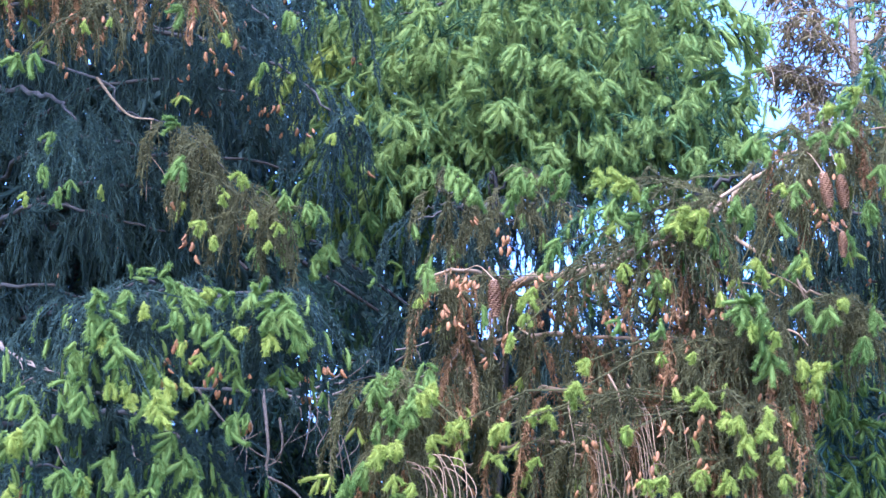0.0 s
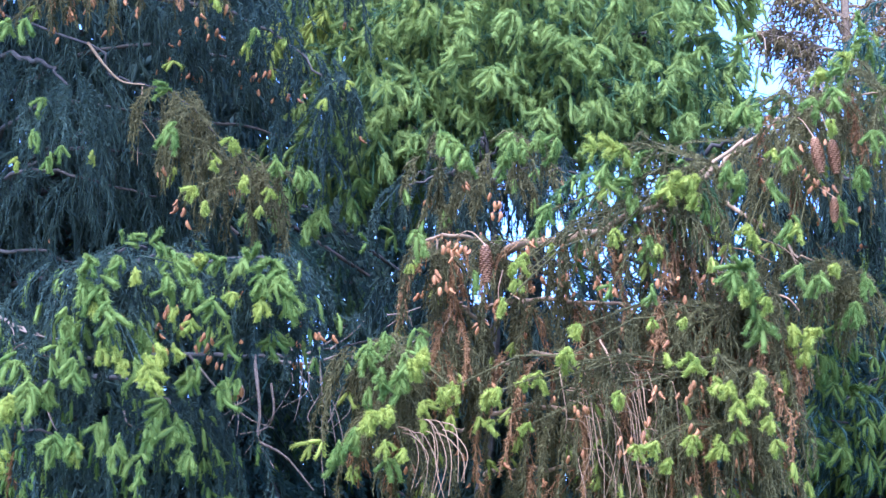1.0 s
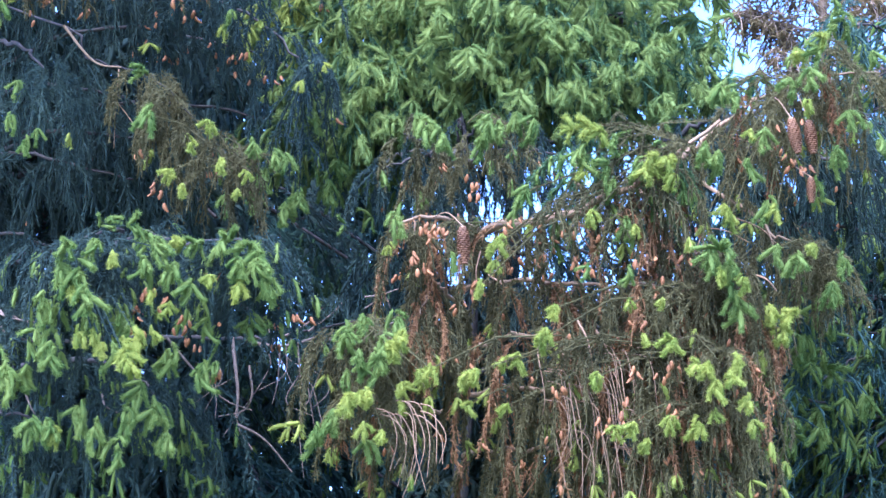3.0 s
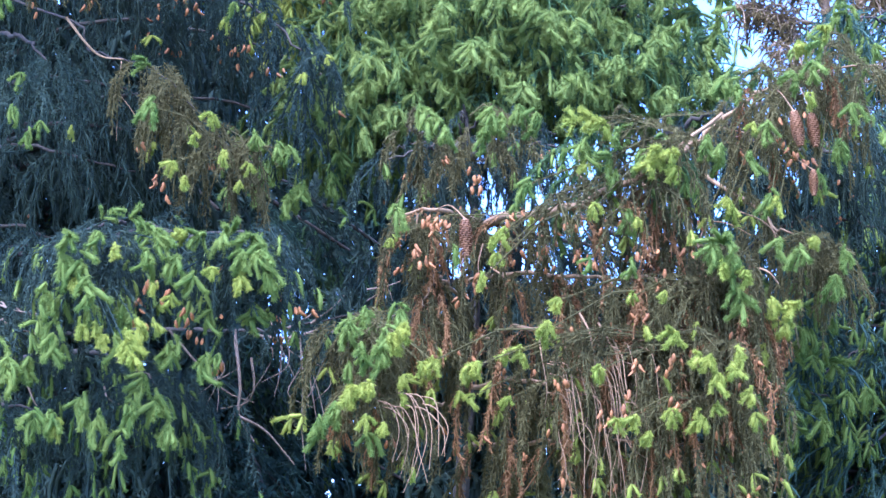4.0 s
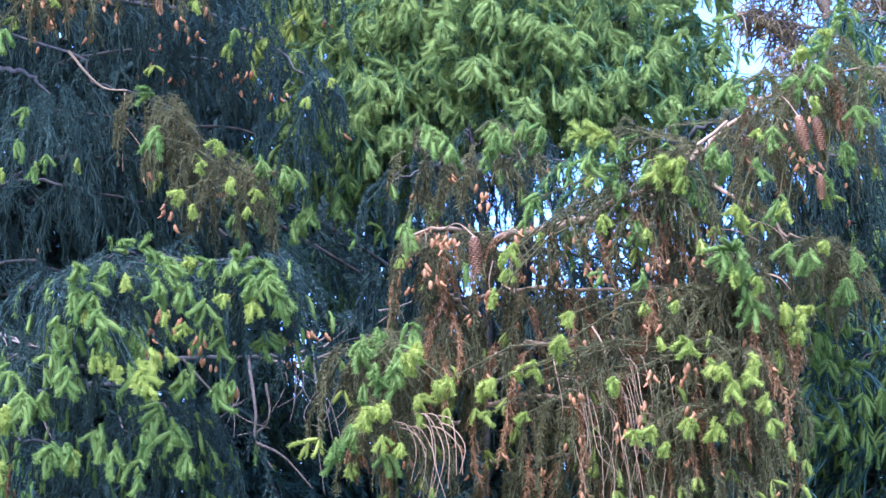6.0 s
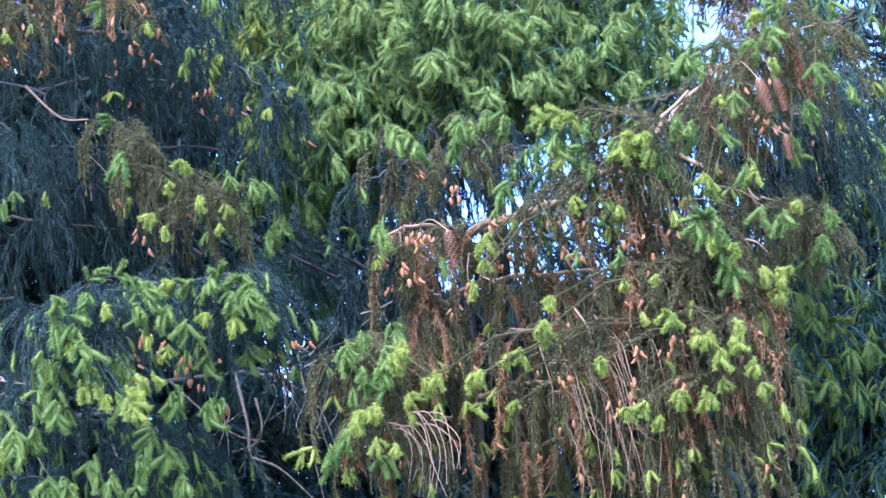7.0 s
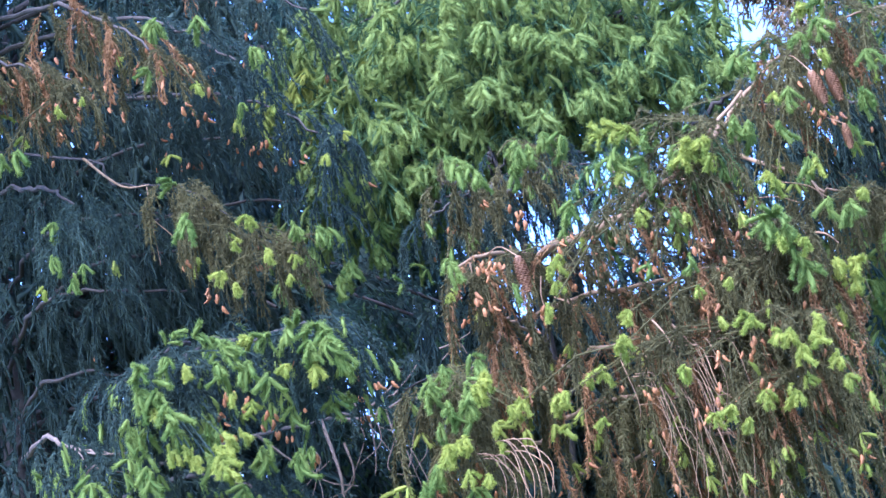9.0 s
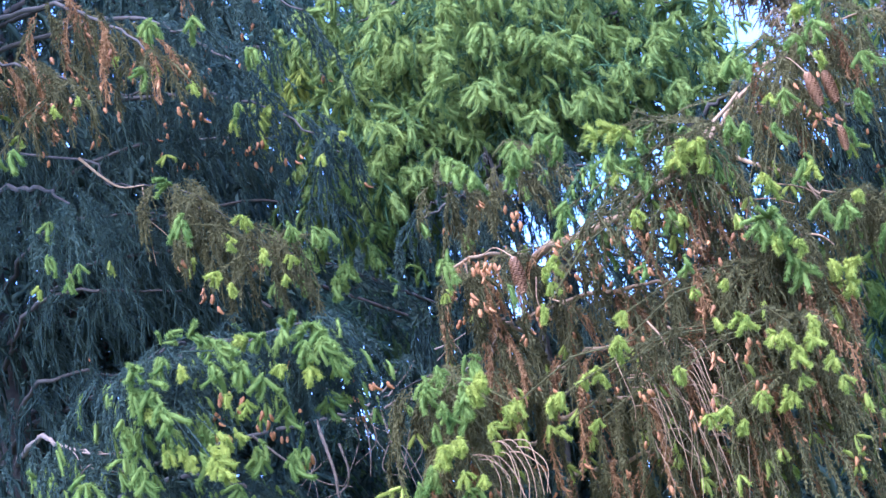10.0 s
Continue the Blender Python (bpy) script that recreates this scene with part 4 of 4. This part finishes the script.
b.stalk([(-0.164, 9.500, 3.349), (-0.105, 9.500, 3.358), (-0.047, 9.500, 3.378)], 0.004).stalk([(-0.092, 9.200, 3.194), (-0.054, 9.150, 3.200), (-0.022, 9.150, 3.202)], 0.004).stalk([(-0.752, 9.600, 3.069), (-0.693, 9.600, 3.049), (-0.615, 9.600, 3.088)], 0.004).stalk([(-0.165, 9.600, 3.327), (-0.096, 9.550, 3.358), (-0.076, 9.550, 3.318)], 0.003)
for k in range(12):
    x, z = rng.uniform(-0.723, -0.207), rng.uniform(3.009, 3.327)
    b.stalk([(x, 9.6, z), (x + rng.uniform(-0.06, 0.06), 9.55, z - 0.10), (x + rng.uniform(-0.12, 0.12), 9.5, z - rng.uniform(0.15, 0.35))], 0.0026)
b.done()

# ---- the fresh green spruce behind ----
C = tree("spruce_tree", 0.40, 10.90, 6.0, 0.09, "fresh green Norway spruce with dense new growth")


def green(*pts, thick=0.012, wood=M_BARK, needle=M_GREEN):
    return Bough(C, pts, thick, wood, needle)


ZG = 4.344
crown(C, ZG + 0.05, 5.8, 1.5, 6.05, 0.15, 9, M_GREEN, 13, keep=lambda c, s, z: s < 0.2, kind=M_FRESH, fresh=0.95, sides=6, lush=0.45, twig=0.085, gap=0.006, length=0.022, width=0.0066, stem=0.003, lo=0.14, hi=0.30, pull=0.25, shrink=0.50)

# short front arms, thick with new growth
for q in ((0.202, 10.000, 4.682), (0.371, 10.000, 4.726), (0.539, 10.000, 4.638), (0.715, 10.100, 4.713), (0.241, 9.900, 4.457), (0.428, 9.900, 4.500), (0.614, 9.900, 4.413), (0.810, 10.000, 4.485), (0.137, 9.950, 4.320), (0.342, 9.850, 4.271), (0.527, 9.850, 4.228), (0.715, 9.900, 4.220), (0.932, 10.000, 4.268), (0.034, 10.000, 4.595), (0.864, 10.100, 4.735), (0.373, 10.000, 4.903), (0.669, 10.000, 4.903), (0.118, 10.000, 4.881)):
    x, y, z = q
    b = green((x * 0.7 + C.location.x * 0.3, 10.75, z + 0.02), (x, y + 0.35, z + 0.10), (x + rng.uniform(-0.1, 0.1), y, z + 0.02))
    b.hang(9, 0.12, 0.28, 0.3, 0.35, lush=0.6, fresh=0.7, kind=M_FRESH, u0=0.3, sides=8, twig=0.095)
    for k in range(7):
        b.tip(x + rng.uniform(-0.20, 0.20), y + rng.uniform(-0.30, -0.08), z + rng.uniform(-0.16, 0.14), 4, COOL, rng.uniform(0.9, 1.3), rng.uniform(0.3, 1.6), 0.5, 1)
    b.done(0.006, 0.022, 0.0066, 0.003)
# lower arms, with the sky between them
for q in ((-0.134, 10.000, 4.225), (0.002, 10.000, 4.096), (0.107, 10.000, 4.258), (0.305, 10.000, 4.279), (0.473, 10.000, 4.322), (0.630, 10.000, 4.344), (0.252, 10.000, 4.118), (0.377, 10.000, 4.139), (0.701, 10.000, 4.182), (0.838, 10.000, 4.290), (0.973, 10.000, 4.225), (-0.258, 10.000, 4.053), (0.543, 10.000, 4.053)):
    x, y, z = q
    b = green((C.location.x, C.location.y, z + 0.25), (x * 0.7 + C.location.x * 0.3, y + 0.35, z + 0.22), (x, y, z + 0.06), thick=0.009)
    b.hang(7, 0.10, 0.24, 0.2, 0.45, lush=0.35, fresh=0.8, kind=M_FRESH, u0=0.5, sides=6, twig=0.08)
    for k in range(4):
        b.tip(x + rng.uniform(-0.10, 0.10), y + rng.uniform(-0.25, -0.05), z + rng.uniform(-0.12, 0.06), 3, COOL, 1.1, rng.uniform(0.5, 1.8), 0.5, 1)
    b.done(0.006, 0.022, 0.0066, 0.005)
# arms of the green spruce towards the dark one and the sky
for q in ((-0.182, 10.300, 4.798), (-0.399, 10.300, 4.775), (-0.051, 10.100, 4.514), (-0.196, 10.000, 4.290), (-0.308, 10.200, 4.477), (-0.485, 10.400, 4.218), (-0.355, 10.400, 4.218), (-0.270, 10.500, 4.109)):
    x, y, z = q
    b = green((C.location.x, C.location.y, z + 0.1), (x * 0.5 + C.location.x * 0.5, y + 0.3, z + 0.16), (x, y, z))
    b.hang(33, 0.12, 0.36, 0.3, 0.35, lush=0.6, fresh=0.85, kind=M_FRESH, u0=0.3, sides=8, twig=0.095)
    for k in range(6):
        b.tip(x + rng.uniform(-0.15, 0.22), y + rng.uniform(-0.30, -0.08), z + rng.uniform(-0.18, 0.12), 4, COOL, rng.uniform(0.9, 1.3), rng.uniform(0.3, 1.6), 0.5, 1)
    b.done(0.006, 0.022, 0.0066, 0.003)
# a sunlit patch put in as colour: this arm's growth is M_LIME
b = green((0.036, 10.800, 4.882), (-0.232, 10.600, 4.751), (-0.402, 10.400, 4.658), (-0.549, 10.300, 4.572), thick=0.007)
b.hang(30, 0.10, 0.26, 0.3, 0.3, lush=0.7, fresh=0.95, kind=M_LIME, u0=0.35, sides=8, twig=0.09).done(0.006, 0.022, 0.0066, 0.003)
b = green((0.400, 10.900, 4.438), (0.142, 10.300, 4.282), (-0.029, 10.100, 4.208), (-0.196, 10.000, 4.139))
b.tip(-0.143, 9.900, 4.285, 4, COOL, 1.3, 0.0).tip(-0.060, 9.900, 4.327, 5, COOL, 1.3, 0.0).tip(-0.112, 9.900, 4.220, 5, COOL, 1.2).tip(-0.039, 9.900, 4.210, 5, COOL, 1.2).tip(0.074, 9.900, 4.242, 6, COOL, 1.2).tip(0.116, 9.900, 4.231, 5, COOL, 1.2).tip(0.033, 9.900, 4.231, 4, COOL, 1.2).tip(-0.234, 9.850, 4.112, 4, COOL, 1.2).tip(-0.213, 9.850, 4.080, 4, COOL, 1.2).tip(-0.131, 9.850, 4.069, 4, COOL, 1.2).tip(0.136, 9.900, 4.178, 4, COOL, 1.2)
b.hang(22, 0.12, 0.3, 0.2, 0.4, lush=0.5, fresh=0.3, kind=M_FRESH, u0=0.3, sides=8, twig=0.095)
b.stalk([(-0.195, 9.950, 4.126), (-0.102, 9.950, 4.137), (-0.019, 9.950, 4.109)], 0.004)
b.done()
for x0, y0, x1, y1 in ((0.860, 4.790, 1.006, 4.715), (0.795, 4.653, 1.068, 4.485), (0.795, 4.493, 1.130, 4.398), (0.904, 4.357, 1.275, 4.258), (0.795, 4.244, 1.026, 4.075)):
    b = green((C.location.x, 10.9, y0 - 0.1), (x0, 10.5, y0), (x1, 10.0, y1), thick=0.006)
    for k in range(6):
        f = rng.uniform(0.3, 1.05)
        b.tip(x0 + (x1 - x0) * f, 10.05, y0 + (y1 - y0) * f + rng.uniform(-0.14, 0.06), 4, COOL, rng.uniform(0.9, 1.3), rng.uniform(0.0, 1.4), 0.5, 1)
    b.hang(17, 0.10, 0.26, 0.2, 0.3, lush=0.6, fresh=0.9, kind=M_FRESH, u0=0.3, sides=8, twig=0.095).done(0.006, 0.022, 0.0066, 0.003)

# ---- spruce at the edge, in the shade ----
D = tree("spruce_tree", 2.08, 11.00, 5.8, 0.09, "deep green spruce in shade, dense to the ground")
crown(D, 1.4, 5.4, 1.0, 5.6, 0.2, 12, M_DEEP, 28, keep=lambda c, s, z: c < 0.25 and s < 0.6, kind=M_SOFT, fresh=0.6, sides=7, lush=0.35, twig=0.09, gap=0.006, length=0.022, width=0.0066, stem=0.005, lo=0.14, hi=0.32, pull=0.3, shrink=0.25)
crown(D, 0.7, 5.4, 1.0, 5.6, 0.5, 6, M_DEEP, 20, shrink=0.25)
for q in ((1.344, 10.300, 3.453), (1.383, 10.300, 3.346), (1.527, 10.400, 3.471), (1.604, 10.400, 3.212), (1.460, 10.300, 3.112), (1.332, 10.300, 3.028), (1.673, 10.500, 4.176), (1.690, 10.600, 4.589), (1.672, 10.500, 3.841)):
    x, y, z = q
    b = Bough(D, [(D.location.x, D.location.y, z + 0.05), (x + 0.15, y + 0.2, z + 0.1), (x, y, z + 0.02)], 0.007, M_BARK, M_DEEP)
    b.hang(8, 0.12, 0.28, 0.3, 0.35, lush=0.4, fresh=0.5, kind=M_SOFT, u0=0.4, sides=8)
    for k in range(5):
        b.tip(x + rng.uniform(-0.12, 0.16), y + rng.uniform(-0.2, -0.02), z + rng.uniform(-0.16, 0.10), 3, SOFT, 1.1, rng.uniform(0.3, 1.6), 0.5, 1)
    b.done(0.006, 0.020, 0.006, 0.005)

# ---- dim spruces that close the back ----
F = tree("spruce_tree", -0.95, 13.20, 6.6, 0.10, "dim spruce standing behind the others, blue of shade in its needle colour")
crown(F, 0.8, 6.4, 1.7, 6.8, 0.34, 8, M_DEEP, 56, kind=M_SOFT, fresh=0.10, keep=lambda c, s, z: c < 0.1 or z < 3.2, gap=0.022, width=0.020, length=0.042, shrink=0.55)
# boughs in dim light: new growth takes darker M_GREEN to paint that dimness
for q in ((-0.854, 12.200, 3.341), (-0.656, 12.200, 3.416), (-0.358, 12.200, 3.391), (-0.211, 12.200, 3.896), (-0.337, 12.200, 4.101), (-0.563, 12.200, 4.050), (-0.122, 12.200, 3.693), (-0.436, 12.200, 3.922), (-0.234, 12.200, 3.491), (-0.782, 12.200, 3.542)):
    x, y, z = q
    b = Bough(F, [(F.location.x, F.location.y, z + 0.1), (x * 0.6 + F.location.x * 0.4, y + 0.3, z + 0.16), (x, y, z + 0.05)], 0.008, M_BARK, M_DEEP)
    b.hang(16, 0.12, 0.30, 0.4, 0.45, lush=0.3, fresh=0.6, kind=M_GREEN, u0=0.55, sides=8).done(0.006, 0.022, 0.0066, 0.003)
G = tree("spruce_tree", -1.89, 13.00, 9.0, 0.12, "dim spruce standing behind the others, blue of shade in its needle colour")
crown(G, 0.8, 7.6, 2.2, 9.4, 0.36, 8, M_DEEP, 38, kind=M_SOFT, gap=0.028, width=0.020, length=0.042, shrink=0.6)
K = tree("spruce_tree", 1.15, 13.40, 4.9, 0.10, "dim spruce standing behind the others, blue of shade in its needle colour")
crown(K, 0.8, 4.8, 1.7, 5.15, 0.34, 8, M_DEEP, 34, kind=M_SOFT, fresh=0.1, gap=0.014, width=0.013, length=0.024, shrink=0.8)
N = tree("spruce_tree", -2.73, 13.40, 8.2, 0.12, "dim spruce standing behind the others, blue of shade in its needle colour")
crown(N, 1.2, 7.0, 2.0, 8.6, 0.4, 8, M_DEEP, 34, gap=0.03, width=0.028, length=0.05, shrink=0.6)
Q = tree("spruce_tree", 1.74, 12.80, 4.85, 0.09, "dim spruce standing behind the others, blue of shade in its needle colour")
crown(Q, 0.8, 4.75, 1.3, 4.95, 0.30, 8, M_DEEP, 34, kind=M_SOFT, fresh=0.2, gap=0.014, width=0.013, length=0.024, shrink=0.5)

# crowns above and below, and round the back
# unseen front boughs, added with reach and density set to shade those below
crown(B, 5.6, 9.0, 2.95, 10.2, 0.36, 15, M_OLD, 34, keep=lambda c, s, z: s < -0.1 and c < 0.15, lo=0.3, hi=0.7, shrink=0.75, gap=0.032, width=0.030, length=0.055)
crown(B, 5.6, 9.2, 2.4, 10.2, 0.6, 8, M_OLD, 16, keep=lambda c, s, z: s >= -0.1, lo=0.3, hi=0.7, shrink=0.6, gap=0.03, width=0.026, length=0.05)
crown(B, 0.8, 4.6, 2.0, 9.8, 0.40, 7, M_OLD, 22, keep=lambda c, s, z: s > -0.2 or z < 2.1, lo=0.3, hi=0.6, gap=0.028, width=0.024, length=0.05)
crown(A, 0.8, 2.0, 1.1, 7.6, 0.4, 7, M_OLIVE, 22, lo=0.2, hi=0.5)

# close inner foliage behind the lit boughs, open where the sky comes through;
# M_OLD and M_DEEP give it the dark blue of shade as colour
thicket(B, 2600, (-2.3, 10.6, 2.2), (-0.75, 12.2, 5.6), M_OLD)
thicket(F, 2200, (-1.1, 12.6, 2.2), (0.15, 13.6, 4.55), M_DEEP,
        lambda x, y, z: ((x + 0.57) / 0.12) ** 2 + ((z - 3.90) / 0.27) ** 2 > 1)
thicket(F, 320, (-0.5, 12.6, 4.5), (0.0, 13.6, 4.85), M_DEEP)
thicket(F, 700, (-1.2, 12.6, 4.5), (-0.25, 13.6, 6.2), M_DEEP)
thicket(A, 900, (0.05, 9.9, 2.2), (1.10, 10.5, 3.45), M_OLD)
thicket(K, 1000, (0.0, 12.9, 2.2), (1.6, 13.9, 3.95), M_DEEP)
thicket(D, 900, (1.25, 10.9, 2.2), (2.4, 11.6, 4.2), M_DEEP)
thicket(C, 900, (-0.15, 10.7, 4.40), (0.85, 11.4, 5.8), M_GREEN)

# ---- bare larch against the sky ----
L = tree("larch_tree", 2.04, 13.60, 8.2, 0.06, "thin larch with bare tan twigs and dry tufts", M_TAN)


def larch_limb(z, side, length, rise):
    fx, fy, _ = L["foot"][:]
    fx, fy = fx + 0.05 * math.sin(z / 8.2 * 9 + fx), fy + 0.05 * math.cos(z / 8.2 * 7 + fy)
    y = rng.uniform(-0.3, 0.3)
    b = Bough(L, [(fx, fy, z), (fx + side * length * 0.5, fy + y * 0.5, z + rise * 0.6), (fx + side * length, fy + y, z + rise)], 0.010, M_TAN, M_LARCH)
    n = 44
    tw = droop(b.line[rng.integers(3, 23, n)], rng.normal(size=(n, 3)) * np.array([1, 1, 0.8]) + np.array([side * 0.7, 0, 0.0]), rng.uniform(0.07, 0.24, n), np.full(n, 0.22))
    v, f = bundle(tw - b.foot, np.tile(np.linspace(0.0040, 0.0024, 6), (n, 1)), 4)
    part("twig_spray", mesh_of("twig_spray", v, f, M_TAN, True), b.limb, kind="stuff")
    for k in range(4):
        s2 = tw[np.arange(n), rng.integers(1, 6, n)]
        b.green.append(droop(s2, rng.normal(size=(n, 3)) + np.array([side * 0.3, 0, -0.4]), rng.uniform(0.03, 0.10, n), np.full(n, 0.2)))
    b.done(0.006, 0.018, 0.0066, 0.0040, M_TAN)


for k in range(18):
    z = 5.150 + k * 0.10
    larch_limb(z, -1, rng.uniform(0.28, 0.62), rng.uniform(0.05, 0.35))
    larch_limb(z + 0.05, 1, rng.uniform(0.3, 0.6), rng.uniform(0.0, 0.35))
